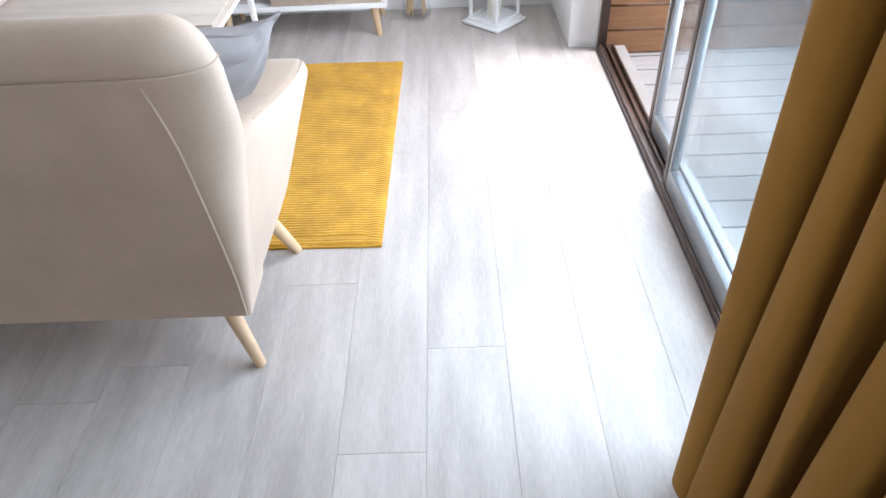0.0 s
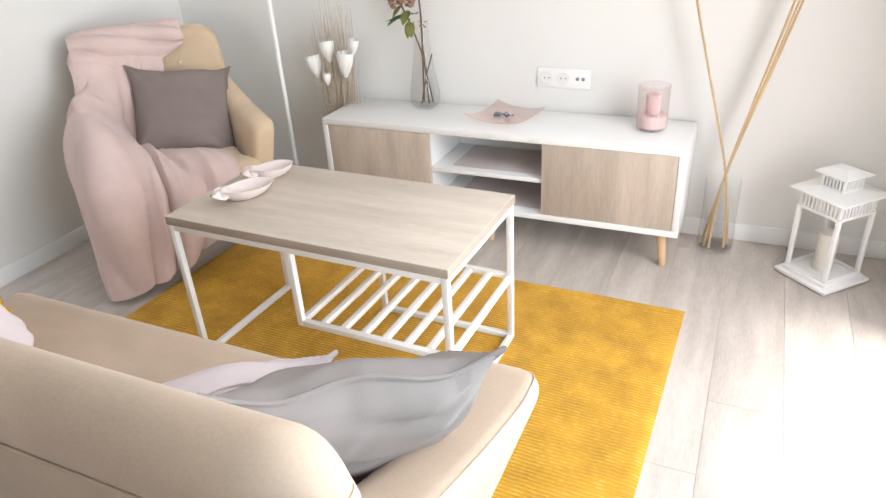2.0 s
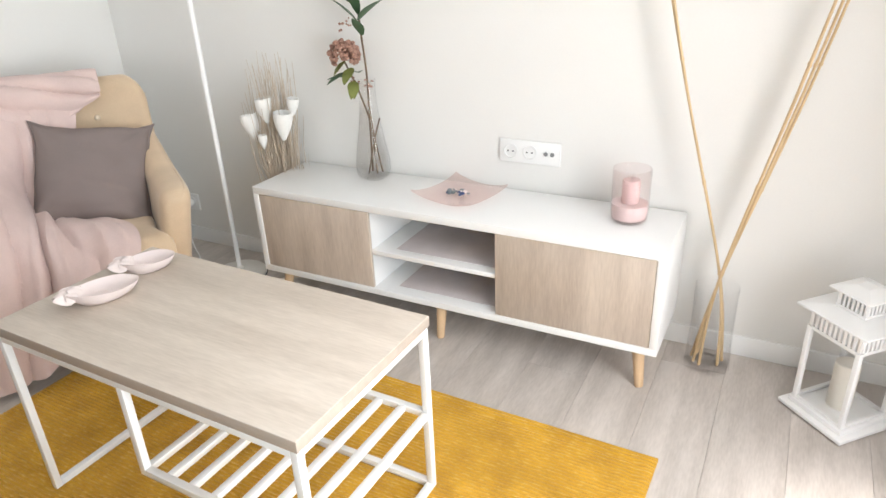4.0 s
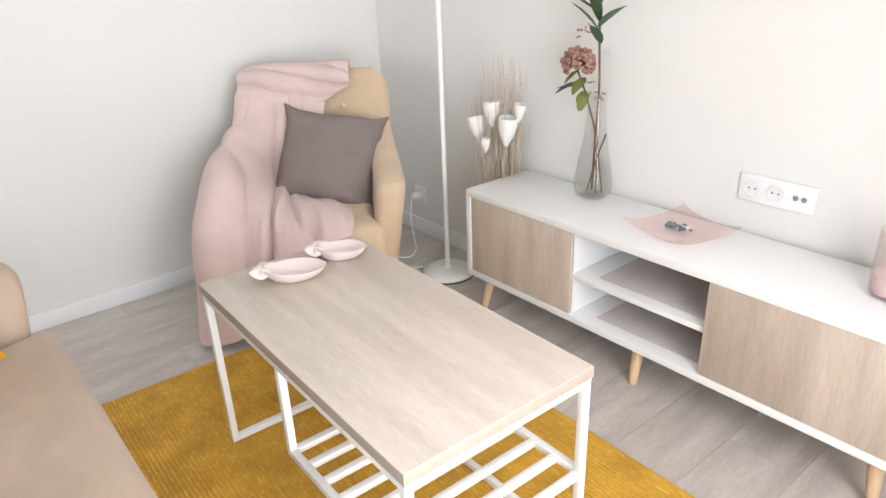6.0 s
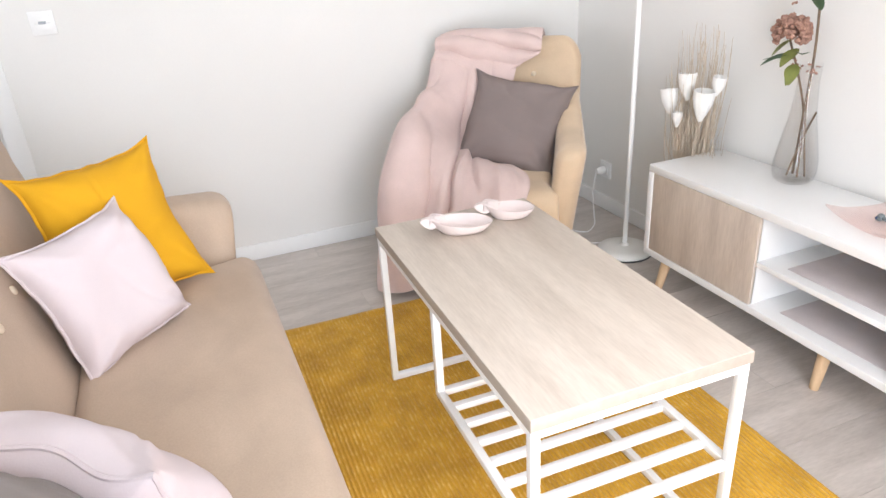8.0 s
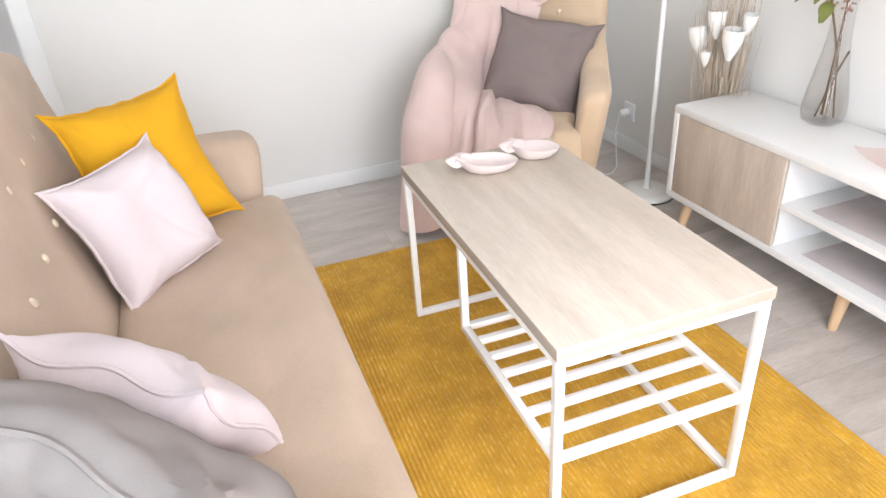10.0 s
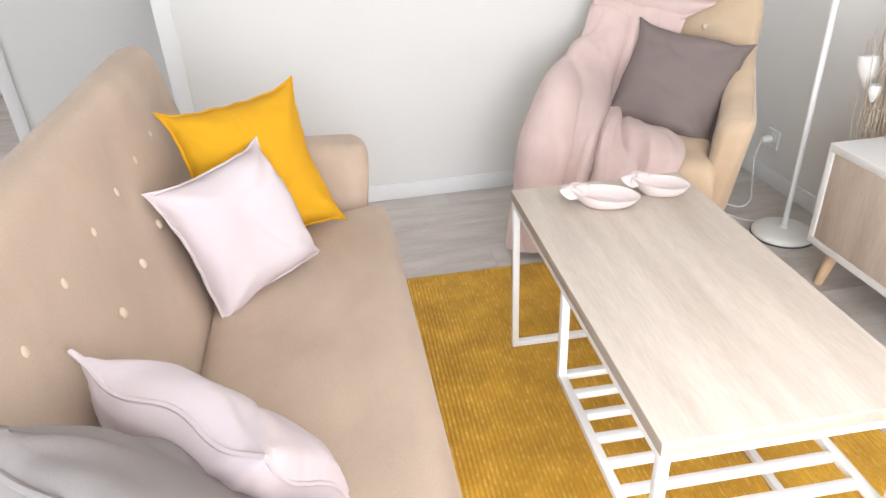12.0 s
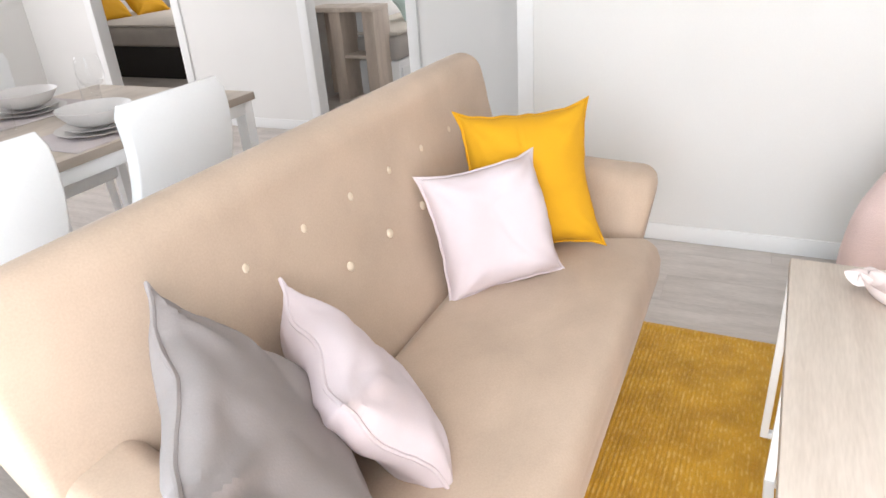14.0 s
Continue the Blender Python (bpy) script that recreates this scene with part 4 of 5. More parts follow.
tw = thing("twig_bundle", pose(-1.835, 3.43, 0), "bundle of dry twigs with white wooden flower heads", "dried flowers")
bm = bmesh.new()
for k in range(260):
    a, r0 = rnd.uniform(0, 2 * math.pi), 0.030 * math.sqrt(rnd.random())
    r1, r2 = r0 * 1.05 + 0.006, r0 * rnd.uniform(1.2, 3.4) + 0.012
    h = rnd.uniform(0.60, 0.96) if k % 3 else rnd.uniform(0.45, 0.66)
    c, s = math.cos(a), math.sin(a)
    w, w2, w3 = (rnd.uniform(-0.016, 0.016) for _ in range(3))
    pts = smooth_path([(r0 * c, r0 * s, 0), (r1 * c + w, r1 * s, h * 0.45), (r2 * 0.8 * c + w2, r2 * 0.8 * s + w, h * 0.65), (r2 * c + w3, r2 * s + w2, h * 0.83),
                       (r2 * 1.1 * c + w, min(r2 * 1.1 * s, 0.095), h)], 3)
    t = tube(pts, rnd.uniform(0.0011, 0.0024), 4, 0.4)
    me = bpy.data.meshes.new("t")
    t.to_mesh(me)
    t.free()
    bm.from_mesh(me)
    bpy.data.meshes.remove(me)
tagged(part("twig_spray", bm, TWIG, tw), kind="stuff")
for x, y, z, sc, tilt, yaw in ((-0.070, -0.055, 0.62, 1.15, -12, 200), (-0.002, -0.05, 0.695, 1.05, -4, 140), (0.076, -0.055, 0.635, 1.2, 6, 20),
                               (-0.005, -0.085, 0.60, 0.6, 0, 90), (0.105, -0.02, 0.725, 0.75, 10, 40)):
    bm = bmesh.new()
    for q in range(5):
        a0 = q * 2 * math.pi / 5
        rws = []
        for k in range(8):
            t = k / 7
            rad = (0.006 + 0.025 * math.sin(t * 1.8)) * sc
            rws.append([(rad * math.cos(a0 + d * (0.80 - 0.12 * t * t)), rad * math.sin(a0 + d * (0.80 - 0.12 * t * t)), 0.092 * sc * t) for d in (-1, -0.5, 0, 0.5, 1)])
        sh = sheet(rws, 0.0012)
        me = bpy.data.meshes.new("t")
        sh.to_mesh(me)
        sh.free()
        bm.from_mesh(me)
        bpy.data.meshes.remove(me)
    bmesh.ops.transform(bm, matrix=pose(x, y, z, 0, tilt, 0) @ pose(0, 0, 0, 0, 0, yaw), verts=bm.verts)
    part("flower_head", bm, PETAL_WHITE, tw, "white tulip-shaped flower head")
part("tie", tube([(0.047 * math.cos(a), 0.047 * math.sin(a), 0.42) for a in (2 * math.pi * k / 20 for k in range(21))], 0.004, 6), TWIG, tw)

rows = []
for i in range(29):
    row = []
    for j in range(29):
        u, v = i / 14 - 1, j / 14 - 1
        z = 0.006 + 0.016 * (0.5 * (u * u + v * v)) ** 1.5 + 0.008 * abs(u * v) ** 3
        row.append((0.122 * u * (1 - 0.05 * (1 - v * v)), 0.122 * v * (1 - 0.05 * (1 - u * u)), z))
    rows.append(row)
gp = solo("glass_plate", sheet(rows, 0.005), PINK_GLASS, pose(-1.012, 3.398, 0.4965, 0, 0, -15), "square pink glass plate with turned-up corners", "plate")
for k in range(16):
    bm = bmesh.new()
    bmesh.ops.create_icosphere(bm, subdivisions=2, radius=1)
    sx = rnd.uniform(0.006, 0.011)
    bmesh.ops.scale(bm, vec=(sx, sx * rnd.uniform(0.6, 1), sx * 0.6), verts=bm.verts)
    r, a = 0.042 * math.sqrt(rnd.random()), rnd.uniform(0, 6.28)
    solo("pebble", bm, (STONE_BLUE, STONE_GREY, CERAMIC_PINK, STONE_GREY)[k % 4],
         pose(-1.012 + r * math.cos(a), 3.395 + r * 0.7 * math.sin(a), 0.509 + 0.006 * (k % 3 == 0), 0, 0, a * 50), "small polished pebble on the glass plate", "pebble", "polished pebbles")

ch = thing("candle_holder", pose(-0.417, 3.402, 0.4965), "pink glass tumbler holding a pillar candle", "candle holder")
part("tumbler", lathe([(0.0, 0.0), (0.046, 0.0), (0.056, 0.008), (0.0590, 0.03), (0.0590, 0.172), (0.0575, 0.174), (0.0560, 0.172), (0.0560, 0.03), (0.053, 0.012), (0.0, 0.010)], 36, False), PINK_CUP, ch)
part("sand_fill", lathe([(0.0, 0.0105), (0.052, 0.0125), (0.0556, 0.03), (0.0556, 0.060), (0.0, 0.062)], 30, False), mat("pink_sand", (0.80, 0.67, 0.66), 0.9, 0.1, 60, 300, 0.3), ch)
cdl = part("candle", lathe([(0.0, 0.062), (0.027, 0.062), (0.027, 0.132), (0.025, 0.135), (0.0, 0.133)], 24, False), PINK_WAX, ch)
part("wick", tube([(0, 0, 0.133), (0.001, 0, 0.142)], 0.001, 5), DARK_HOLE, cdl)

fv = thing("floor_vase", pose(-0.130, 3.445, 0), "tall clear glass cylinder vase on the floor", "vase")
part("cylinder", lathe([(0.0, 0.0), (0.068, 0.0), (0.072, 0.006), (0.066, 0.16), (0.067, 0.30), (0.065, 0.30), (0.063, 0.16), (0.068, 0.014), (0.0, 0.013)], 40, False), CLEAR, fv)
bc = thing("bamboo_canes", pose(-0.130, 3.445, 0.014), "long bare bamboo canes crossing in the glass vase", "cane")
for x0, y0, x1, y1, h in ((0.045, 0.01, -0.385, -0.02, 1.86), (0.035, -0.025, -0.395, 0.01, 1.80), (-0.05, 0.0, 0.33, -0.02, 1.85), (-0.04, -0.03, 0.355, 0.02, 1.9),
                          (-0.035, 0.025, 0.30, 0.01, 1.78), (-0.02, -0.045, 0.30, -0.05, 1.83)):
    p = [Vector((x0, y0, 0.006)), Vector((x0 * -0.1 + 0.003, y0 * 0.3, 0.33)), Vector((x1 * 0.47, y1 * 0.5, 0.98)), Vector((x1, y1, h))]
    pts = smooth_path(p, 12)
    g = part("cane", tube(pts, 0.0048, 8, 0.75), BAMBOO, bc)
    for k in range(6, len(pts) - 2, 6):
        d = (pts[k + 1] - pts[k]).normalized() * 0.004
        part("node", tube([pts[k] - d, pts[k], pts[k] + d], 0.0056, 8), BAMBOO, g)

# lantern --------------------------------------------------------------------
ln = thing("lantern", pose(0.253, 3.335, 0, 0, 0, -43), "white metal garden lantern with glass sides and candle", "lantern")
part("base", box((-0.113, -0.113, 0.006), (0.113, 0.113, 0.018), 0.002), WHITE_METAL, ln)
part("step", box((-0.095, -0.095, 0.0185), (0.095, 0.095, 0.034), 0.002), WHITE_METAL, ln)
for sx in (-1, 1):
    for sy in (-1, 1):
        part("foot", box((sx * 0.105, sy * 0.105, 0), (sx * 0.085, sy * 0.085, 0.0055), 0.001), WHITE_METAL, ln)
        part("corner_post", box((sx * 0.088, sy * 0.088, 0.0345), (sx * 0.074, sy * 0.074, 0.284), 0.001), WHITE_METAL, ln)
for r in range(4):
    rot = pose(0, 0, 0, 0, 0, 90 * r)

    def side(name, lo, hi, material, bev=0.0008):
        bm = box(lo, hi, bev, 1)
        bmesh.ops.transform(bm, matrix=rot, verts=bm.verts)
        return part(name, bm, material, ln)

    side("pane", (-0.0735, 0.079, 0.045), (0.0735, 0.082, 0.276), CLEAR, 0)
    side("rail", (-0.0735, 0.076, 0.035), (0.0735, 0.087, 0.0445), WHITE_METAL)
    side("rail", (-0.0735, 0.076, 0.2765), (0.0735, 0.087, 0.287), WHITE_METAL)
    side("rail", (-0.088, 0.078, 0.330), (0.077, 0.088, 0.345), WHITE_METAL)
    for k in range(11):
        x = -0.083 + 0.0155 * k
        side("slat", (x, 0.081, 0.2872), (x + 0.0085, 0.086, 0.3298), WHITE_METAL, 0)
    side("crown_rail", (-0.048, 0.041, 0.362), (0.0405, 0.048, 0.370), WHITE_METAL)
    side("crown_rail", (-0.048, 0.041, 0.404), (0.0405, 0.048, 0.414), WHITE_METAL)
    for k in range(7):
        x = -0.046 + 0.0135 * k
        side("slat", (x, 0.042, 0.3702), (x + 0.007, 0.0465, 0.4038), WHITE_METAL, 0)
part("roof", box((-0.115, -0.115, 0.3455), (0.115, 0.115, 0.352), 0.002), WHITE_METAL, ln)
part("roof_hip", loft([[(x * a, y * a, z) for x, y in ((-1, -1), (1, -1), (1, 1), (-1, 1))] for a, z in ((0.108, 0.3522), (0.052, 0.362))]), WHITE_METAL, ln, smooth=False)
part("cap", box((-0.066, -0.066, 0.4142), (0.066, 0.066, 0.419), 0.0015), WHITE_METAL, ln)
part("cap_hip", loft([[(x * a, y * a, z) for x, y in ((-1, -1), (1, -1), (1, 1), (-1, 1))] for a, z in ((0.062, 0.4192), (0.02, 0.434))]), WHITE_METAL, ln, smooth=False)
part("handle", tube([(0.0, 0.0495 + 0.02 * math.sin(a), 0.395 + 0.024 * math.cos(a)) for a in (math.pi * k / 12 for k in range(13))], 0.002, 6), WHITE_METAL, ln)
part("latch", box((-0.092, -0.083, 0.15), (-0.0885, -0.068, 0.168), 0.001), WHITE_METAL, ln)
solo("pillar_candle", lathe([(0.0, 0.0), (0.032, 0.0), (0.034, 0.003), (0.034, 0.147), (0.031, 0.15), (0.0, 0.147)], 28, False), CREAM_WAX, pose(0.253, 3.335, 0.0345), "cream pillar candle inside the lantern", "candle")

# floor lamp -----------------------------------------------------------------
fl2 = thing("floor_lamp", pose(-2.077, 3.328, 0), "white metal floor lamp with round weighted base", "floor lamp")
part("base", lathe([(0.0, 0.0), (0.117, 0.0), (0.1185, 0.006)], 48), DARK_HOLE, fl2, "thin black rubber underside")
part("base_cover", lathe([(0.115, 0.0065), (0.115, 0.014), (0.108, 0.022), (0.075, 0.028), (0.02, 0.034), (0.013, 0.045), (0.0, 0.046)], 48), LAMP_BASE, fl2)
part("pole", lathe([(0.0105, 0.046), (0.0105, 1.68)], 18), WHITE_METAL, fl2)
part("switch", box((-0.012, -0.026, 1.16), (0.012, -0.0108, 1.235), 0.004), WHITE_METAL, fl2)
part("shade", lathe([(0.012, 1.68), (0.03, 1.685), (0.09, 1.72), (0.13, 1.79), (0.127, 1.79), (0.087, 1.724), (0.028, 1.69), (0.0, 1.688)], 36, False), WHITE_METAL, fl2)

# sockets and switch ---------------------------------------------------------


OUTLET = mat("outlet_plastic", (0.80, 0.80, 0.79), 0.4, 0.01, 20, 90, 0.0)


def socket_plate(m, n, label, kinds):
    e = thing("wall_socket", m, label, "socket", kind="")
    w = 0.071 * n + 0.011
    part("plate", box((-w / 2, -0.009, -0.041), (w / 2, 0, 0.041), 0.002), SOCKET, e)
    for k in range(n):
        x = -0.071 * (n - 1) / 2 + 0.071 * k
        if kinds[k] == "s":
            bm = lathe([(0.0245, -0.002), (0.0245, 0.0025), (0.0225, 0.003), (0.0205, 0.0005), (0.0, 0.0003)], 26, False)
            bmesh.ops.transform(bm, matrix=pose(x, -0.0105, 0, 90, 0, 0), verts=bm.verts)
            g = part("outlet", bm, OUTLET, e)
            for dx in (-0.0095, 0.0095):
                b2 = lathe([(0.0, 0.0), (0.0028, 0.0), (0.0028, 0.0012), (0.0, 0.0012)], 10, False)
                bmesh.ops.transform(b2, matrix=pose(x + dx, -0.0108, 0, 90, 0, 0), verts=b2.verts)
                part("hole", b2, DARK_HOLE, g)
        elif kinds[k] == "t":
            for dx in (-0.012, 0.012):
                b2 = lathe([(0.0, 0.0), (0.0075, 0.0), (0.0075, 0.003), (0.005, 0.004), (0.0, 0.004)], 14, False)
                bmesh.ops.transform(b2, matrix=pose(x + dx, -0.0092, 0, 90, 0, 0), verts=b2.verts)
                part("jack", b2, GREY_ALU, e, "small grey aerial jack")
        else:
            part("rocker", box((x - 0.027, -0.014, -0.0005), (x + 0.027, -0.0092, 0.027), 0.0015), SOCKET, e)
            part("rocker", box((x - 0.027, -0.013, -0.027), (x + 0.027, -0.0092, -0.0015), 0.0015), SOCKET, e)
            part("gap", box((x - 0.012, -0.0145, -0.004), (x + 0.012, -0.0141, 0.006), 0), GREY_ALU, e)
    return e


socket_plate(pose(-0.804, 3.549, 0.637), 3, "white triple wall socket above the media unit", "sst")
so2 = socket_plate(pose(-2.536, 3.549, 0.205), 1, "white wall socket low behind the floor lamp", "s")
socket_plate(pose(W + 0.001, 1.283, 1.086, 0, 0, 90), 1, "white blind switch on the wall", "r")
cb = thing("lamp_cable", pose(0, 0, 0), "white lamp cable with plug lying on the floor", "cable")
part("plug", lathe([(0.0, 0.0), (0.018, 0.0), (0.019, 0.02), (0.012, 0.045), (0.0, 0.047)], 16), SOCKET, cb).matrix_world = pose(-2.536, 3.535, 0.205, 90, 0, 0)
part("cord", tube(smooth_path([(-2.536, 3.49, 0.205), (-2.53, 3.47, 0.12), (-2.47, 3.44, 0.02), (-2.38, 3.38, 0.004), (-2.33, 3.30, 0.004), (-2.40, 3.24, 0.004), (-2.44, 3.18, 0.004),
                               (-2.36, 3.16, 0.004), (-2.27, 3.22, 0.004), (-2.22, 3.25, 0.004), (-2.188, 3.30, 0.006)], 8), 0.0032, 7), SOCKET, cb)

# dining corner --------------------------------------------------------------
dt = thing("dining_table", pose(-1.364, -0.223, 0), "oak topped dining table with white metal legs", "dining table")
DL, DW = 0.75, 0.43
part("tabletop", box((-DL, -DW, 0.722), (DL, DW, 0.752), 0.002), OAK, dt)
part("edge_band", box((-DL - 0.0006, -DW - 0.0006, 0.7225), (DL + 0.0006, DW + 0.0006, 0.7505), 0.001), OAK_EDGE, dt)
for sx in (-1, 1):
    part("rail", box((sx * (DL - 0.01), -DW + 0.051, 0.675), (sx * (DL - 0.05), DW - 0.051, 0.7215), 0.003), WHITE_METAL, dt)
    part("rail", box((-DL + 0.051, sx * (DW - 0.01), 0.675), (DL - 0.051, sx * (DW - 0.05), 0.7215), 0.003), WHITE_METAL, dt)
    for sy in (-1, 1):
        x0, y0 = sx * (DL - 0.035), sy * (DW - 0.035)
        part("leg", loft([[(x0 + a * 0.5 * dx, y0 + a * 0.5 * dy, z) for dx, dy in ((-1, -1), (1, -1), (1, 1), (-1, 1))] for a, z in ((0.035, 0), (0.05, 0.70), (0.05, 0.7215))]), WHITE_METAL, dt, smooth=False)


def dining_chair():
    """White upholstered chair; its front looks along +y."""
    e = thing("dining_chair", Matrix(), "white faux leather dining chair with a tall curved back", "chair", "dining chairs")
    part("seat", box((-0.205, -0.19, 0.415), (0.205, 0.22, 0.475), 0.02, 3), LEATHER, e)
    rings = []
    for k in range(17):
        t = k / 16
        z = 0.40 + 0.525 * t
        y = -0.205 - 0.02 * math.sin(t * 3.1) - 0.045 * t * t + 0.02 * math.sin(t * 6.2)
        end = max(0.0, (t - 0.93) / 0.07)
        th, w = 0.020 * math.sqrt(max(0.05, 1 - end * end)), 0.185 + 0.012 * t - 0.012 * end
        rr = min(0.012, th * 0.95)
        ring = [(x, yy, z) for x, yy in [(sx * (w - rr) + rr * math.cos(a), y + sy * (th - rr) + rr * math.sin(a)) for sx, sy, a0 in ((1, -1, -90), (1, 1, 0), (-1, 1, 90), (-1, -1, 180))
                for sx, sy, a in ((sx, sy, radians(a0 + 30 * q)) for q in range(4))]]
        ring = [(x if abs(x) <= w else math.copysign(w, x), yy, zz) for x, yy, zz in ring]
        rings.append(ring)
    part("backrest", loft(rings), LEATHER, e)
    for sx in (-1, 1):
        part("leg", leg((sx * 0.17, 0.185, 0.415), (sx * 0.18, 0.20, 0), 0.017, 0.012), WHITE_METAL, e)
        part("leg", leg((sx * 0.17, -0.165, 0.415), (sx * 0.18, -0.20, 0), 0.017, 0.012), WHITE_METAL, e)
    return e


c0 = dining_chair()
c0.matrix_world = pose(-1.43, 0.245, 0, 0, 0, 180)
copy_thing(c0, pose(-0.83, 0.245, 0, 0, 0, 180))
copy_thing(c0, pose(-1.70, -0.62, 0, 0, 0, 0))
copy_thing(c0, pose(-1.03, -0.62, 0, 0, 0, 0))


def place_setting(x, y, turn):
    m = pose(x, y, 0.7525, 0, 0, turn)
    solo("placemat", box((-0.21, -0.145, 0), (0.21, 0.145, 0.0022), 0.001), LINEN, m, "pale lilac woven placemat on the dining table", "placemat", "placemats")
    solo("plate", lathe([(0.0, 0.0), (0.07, 0.0), (0.10, 0.006), (0.132, 0.014), (0.134, 0.016), (0.10, 0.011), (0.07, 0.006), (0.0, 0.006)], 36, False), STONEWARE,
         m @ pose(0, 0.0, 0.0025), "large pale stoneware dinner plate", "plate", "table settings")
    solo("plate", lathe([(0.0, 0.0), (0.06, 0.0), (0.085, 0.006), (0.108, 0.013), (0.110, 0.015), (0.085, 0.010), (0.06, 0.005), (0.0, 0.005)], 36, False), STONEWARE,
         m @ pose(0, 0.0, 0.014), "pale stoneware dessert plate stacked on the dinner plate", "plate", "table settings")
    solo("bowl", lathe([(0.0, 0.0), (0.055, 0.0), (0.085, 0.014), (0.108, 0.040), (0.118, 0.056), (0.115, 0.057), (0.104, 0.042), (0.080, 0.018), (0.05, 0.006), (0.0, 0.006)], 40, False), STONEWARE,
         m @ pose(0, 0.0, 0.026), "pale stoneware soup bowl on stacked plates", "bowl", "table settings")


place_setting(-1.525, 0.05, 0)
place_setting(-1.65, -0.47, 180)
place_setting(-0.86, 0.056, 0)


def tumbler(x, y):
    solo("water_glass", lathe([(0.0, 0.0), (0.030, 0.0), (0.034, 0.006), (0.038, 0.085), (0.0365, 0.085), (0.032, 0.012), (0.0, 0.010)], 28, False), CLEAR, pose(x, y, 0.7525), "clear water tumbler on the dining table", "glass", "glasses")


tumbler(-1.83, -0.34)
tumbler(-1.44, -0.30)
for x, y in ((-1.683, -0.125), (-1.02, -0.16)):
    solo("wine_glass", lathe([(0.0, 0.0), (0.036, 0.0), (0.036, 0.002), (0.006, 0.006), (0.004, 0.02), (0.004, 0.085), (0.010, 0.095), (0.034, 0.115), (0.046, 0.145), (0.045, 0.18), (0.036, 0.213),
                              (0.035, 0.213), (0.0435, 0.18), (0.0445, 0.145), (0.033, 0.118), (0.009, 0.098), (0.0, 0.097)], 32, False), CLEAR, pose(x, y, 0.7525), "large clear stemmed wine glass on the dining table", "wine glass", "glasses")

# bedrooms beyond the doorways -----------------------------------------------
dk = thing("desk", pose(-4.98, -0.76, 0), "pale oak desk with an open side shelf in the bedroom", "desk")
part("desktop", box((0, -0.70, 0.715), (0.27, 0.0, 0.75), 0.002), OAK, dk)
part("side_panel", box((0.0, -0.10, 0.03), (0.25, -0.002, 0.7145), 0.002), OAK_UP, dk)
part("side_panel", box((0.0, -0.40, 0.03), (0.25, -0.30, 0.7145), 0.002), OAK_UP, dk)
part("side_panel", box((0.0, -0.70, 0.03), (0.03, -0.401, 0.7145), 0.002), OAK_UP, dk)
part("shelf", box((0.0, -0.2995, 0.36), (0.24, -0.1005, 0.385), 0.002), OAK, dk)
part("plinth", box((0.0, -0.40, 0.0), (0.25, 0.0, 0.0295), 0.002), OAK, dk)
part("back_panel", box((0.0, -0.2995, 0.03), (0.01, -0.1005, 0.355)), WHITE_LAC, dk)
part("back_panel", box((0.0, -0.2995, 0.39), (0.01, -0.1005, 0.7145)), WHITE_LAC, dk)
b1 = thing("single_bed", pose(-5.95, -0.69, 0), "white single bed with drawer and cream mattress", "bed")
part("bed_frame", box((-0.95, -0.62, 0.0), (1.0, 0.0, 0.30), 0.004), WHITE_LAC, b1)
part("drawer", box((-0.9, 0.001, 0.04), (0.97, 0.018, 0.25), 0.004), WHITE_LAC, b1)
part("mattress", box((-0.95, -0.62, 0.3005), (1.0, 0.0, 0.50), 0.04, 3), mat("grey_bedding", (0.42, 0.39, 0.36), 0.9, 0.05, 6, 200, 0.3), b1)
part("bedspread", box((-0.94, -0.61, 0.5005), (0.99, 0.004, 0.53), 0.02, 3), MATTRESS, b1)
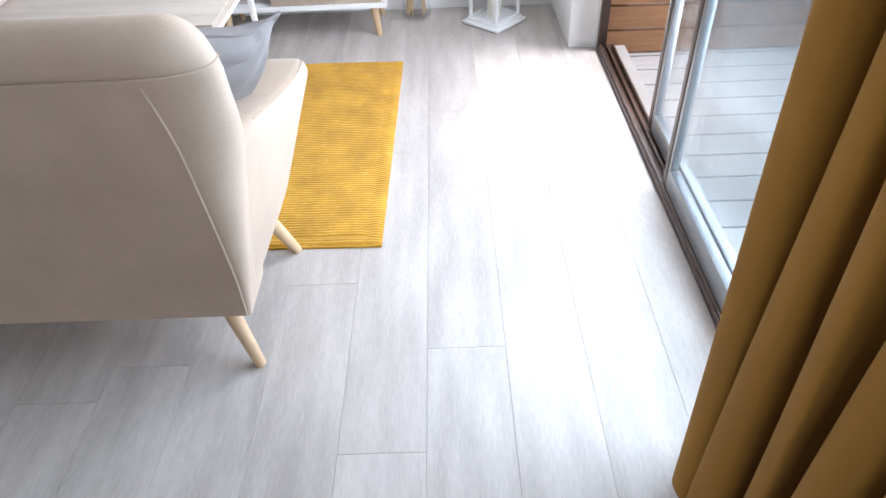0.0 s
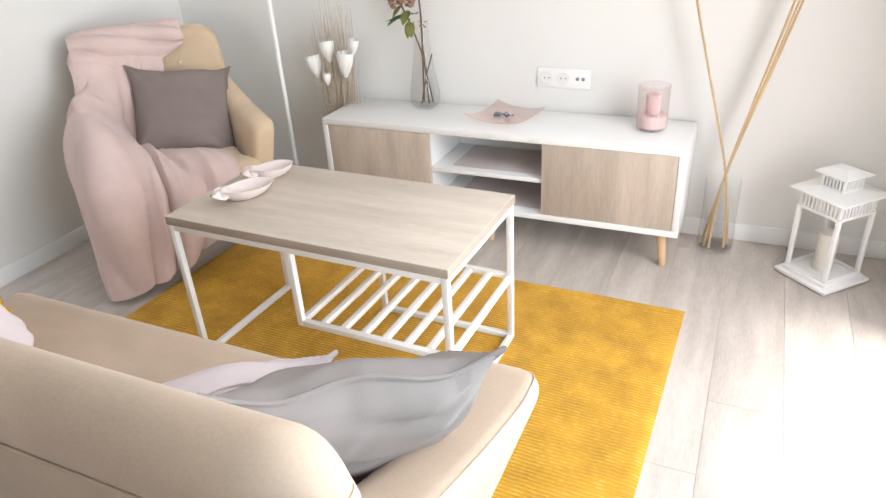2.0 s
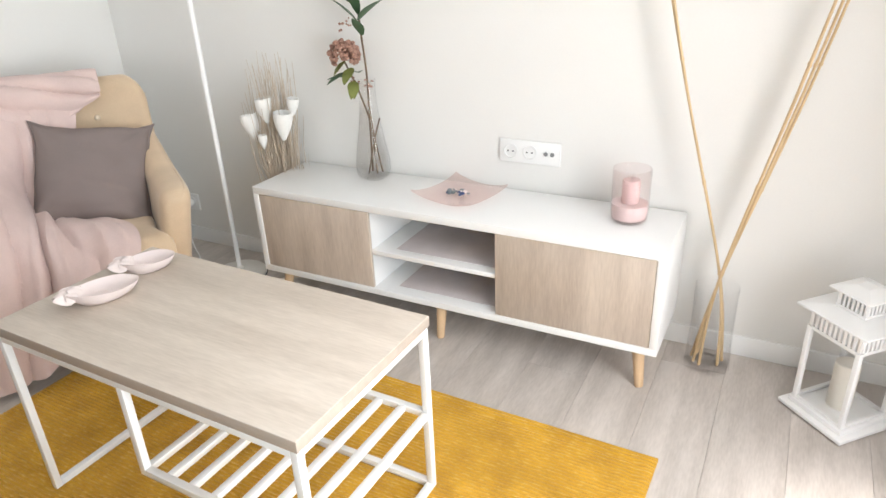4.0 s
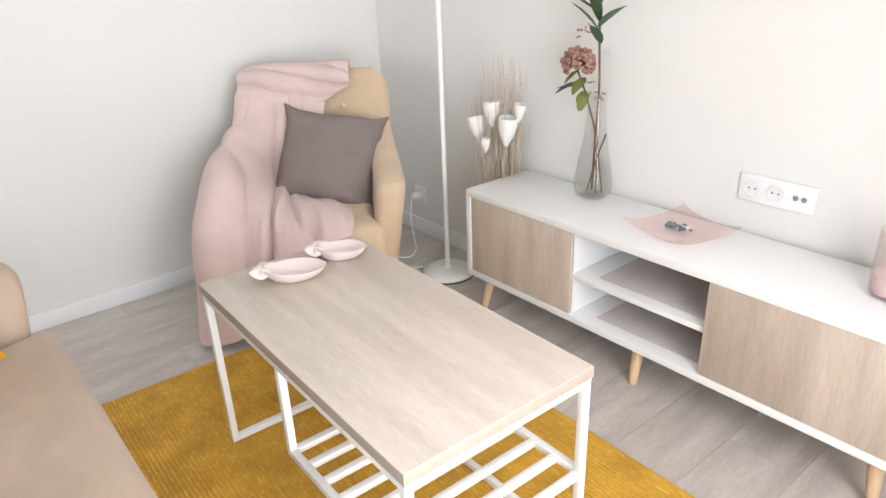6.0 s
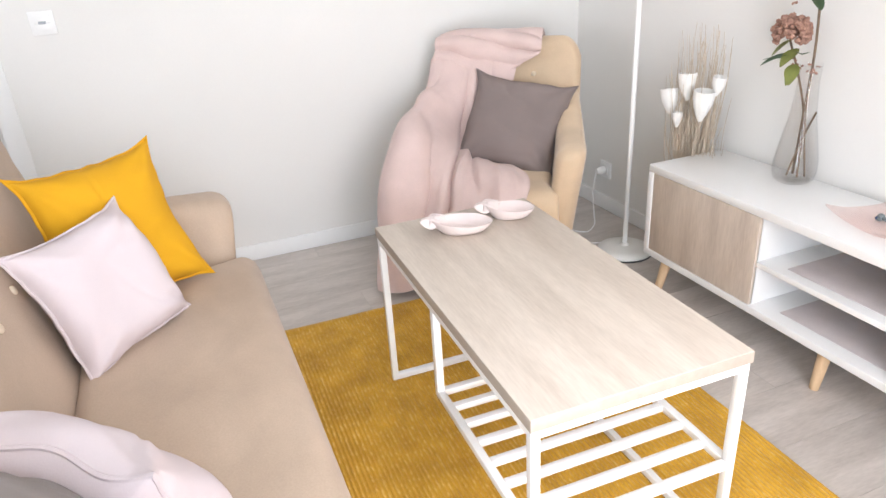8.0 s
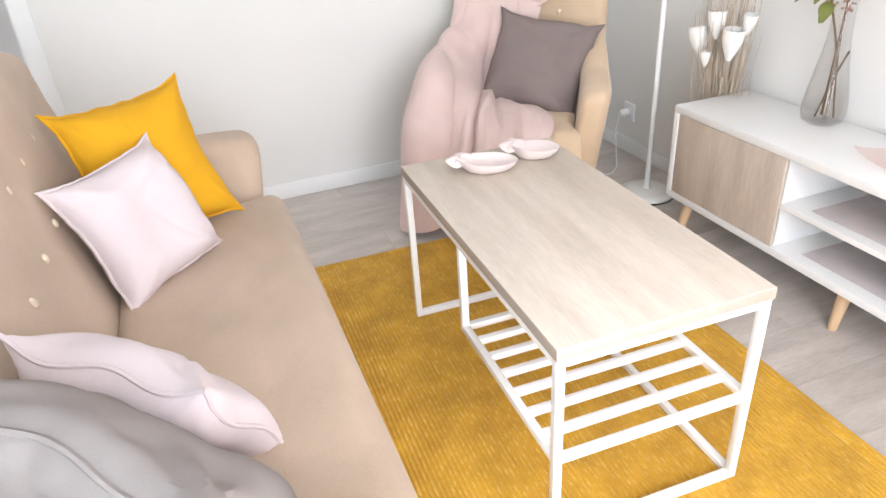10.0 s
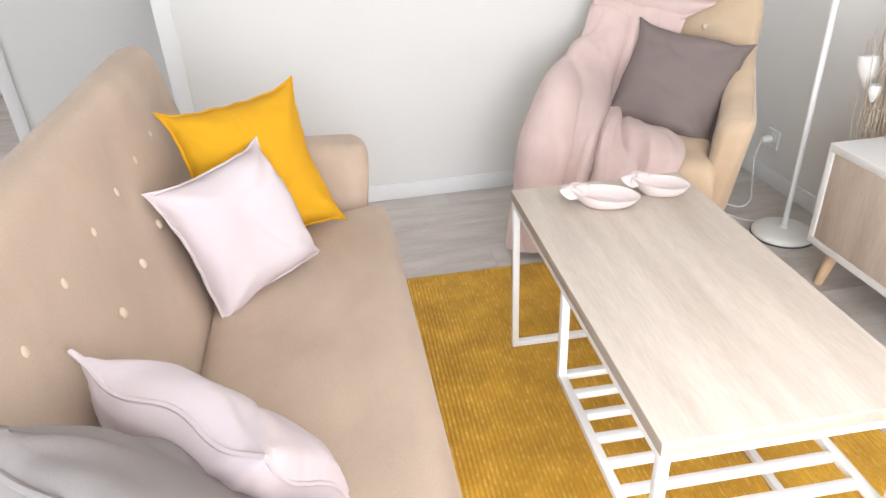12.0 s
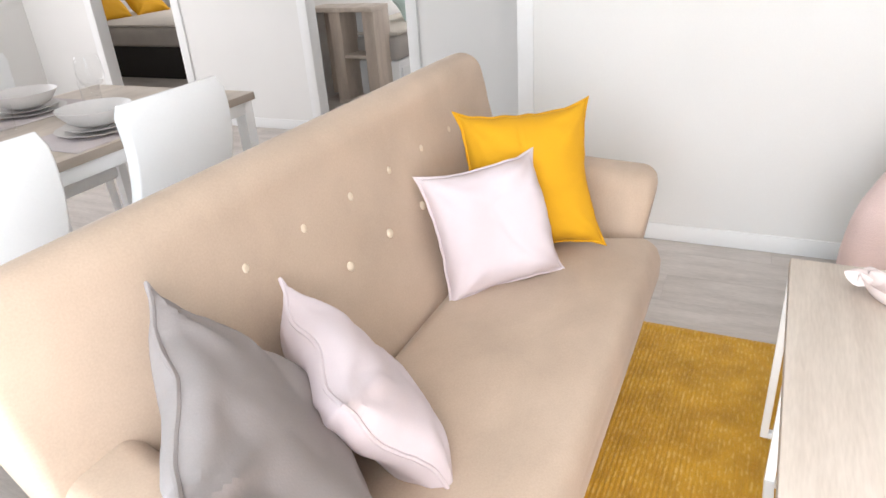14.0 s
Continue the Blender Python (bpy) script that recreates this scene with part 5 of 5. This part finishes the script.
pillow("cushion", frame_from((-5.75, -0.95, 0.62), (0.4, 0, 0), (0, -0.2, 0.3)), 0.40, 0.30, 0.12, MINT, "mint cotton cushion on the single bed", 2.2)
b2 = thing("double_bed", pose(-6.06, -4.2, 0), "double bed with cream bedding on a dark base", "bed")
part("bed_base", box((-0.75, -0.98, 0.0), (0.74, 0.96, 0.32), 0.01), BED_DARK, b2)
part("mattress", box((-0.75, -0.98, 0.3205), (0.76, 0.98, 0.52), 0.04, 3), mat("taupe_bedding", (0.40, 0.36, 0.32), 0.9, 0.06, 6, 200, 0.3), b2)
part("bedspread", box((-0.74, -0.96, 0.5205), (0.75, 0.97, 0.545), 0.02, 3), MATTRESS, b2)
pillow("cushion", frame_from((-5.72, -4.78, 0.68), (0.5, 0, 0), (0, -0.25, 0.3)), 0.50, 0.36, 0.14, MUSTARD_COTTON, "mustard cotton cushion on the double bed", 4.2)
pillow("cushion", frame_from((-6.30, -4.78, 0.68), (0.5, 0, 0), (0, -0.25, 0.3)), 0.50, 0.36, 0.14, MUSTARD_COTTON, "mustard cotton cushion on the double bed", 7.2)

# floor planks ----------------------------------------------
floor = bpy.data.objects["floor"]
PITCH, LENGTH = 0.2025, 1.24
shared = {}
known = {-2: 0.93, -1: 1.235, 0: 2.045, 1: 1.485, -3: 1.49, -5: 1.205}
for col in range(-38, 4):
    x0 = 0.135 + PITCH * col
    if x0 + PITCH < -7.2:
        continue
    start = known.get(col, (col * 0.437) % LENGTH)
    south = SB if x0 + PITCH < FAR - 0.08 else S
    start -= LENGTH * math.ceil((start - south) / LENGTH)
    y = start
    while y < N:
        y0, y1 = max(y, south), min(y + LENGTH, N)
        xa, xb = max(x0, -7.2), min(x0 + PITCH, E)
        y += LENGTH
        if y1 - y0 < 0.02 or xb - xa < 0.01:
            continue
        key = (round(xb - xa, 4), round(y1 - y0, 4))
        if key not in shared:
            b = part("plank", box((0.0004, 0.0004, -0.0038), (key[0] - 0.0004, key[1] - 0.0004, 0), 0.0004, 1), PLANK, floor, smooth=False)
            shared[key] = b.data
        else:
            b = new("plank", shared[key])
            b.parent = floor
        b.location = (xa, y0, 0)
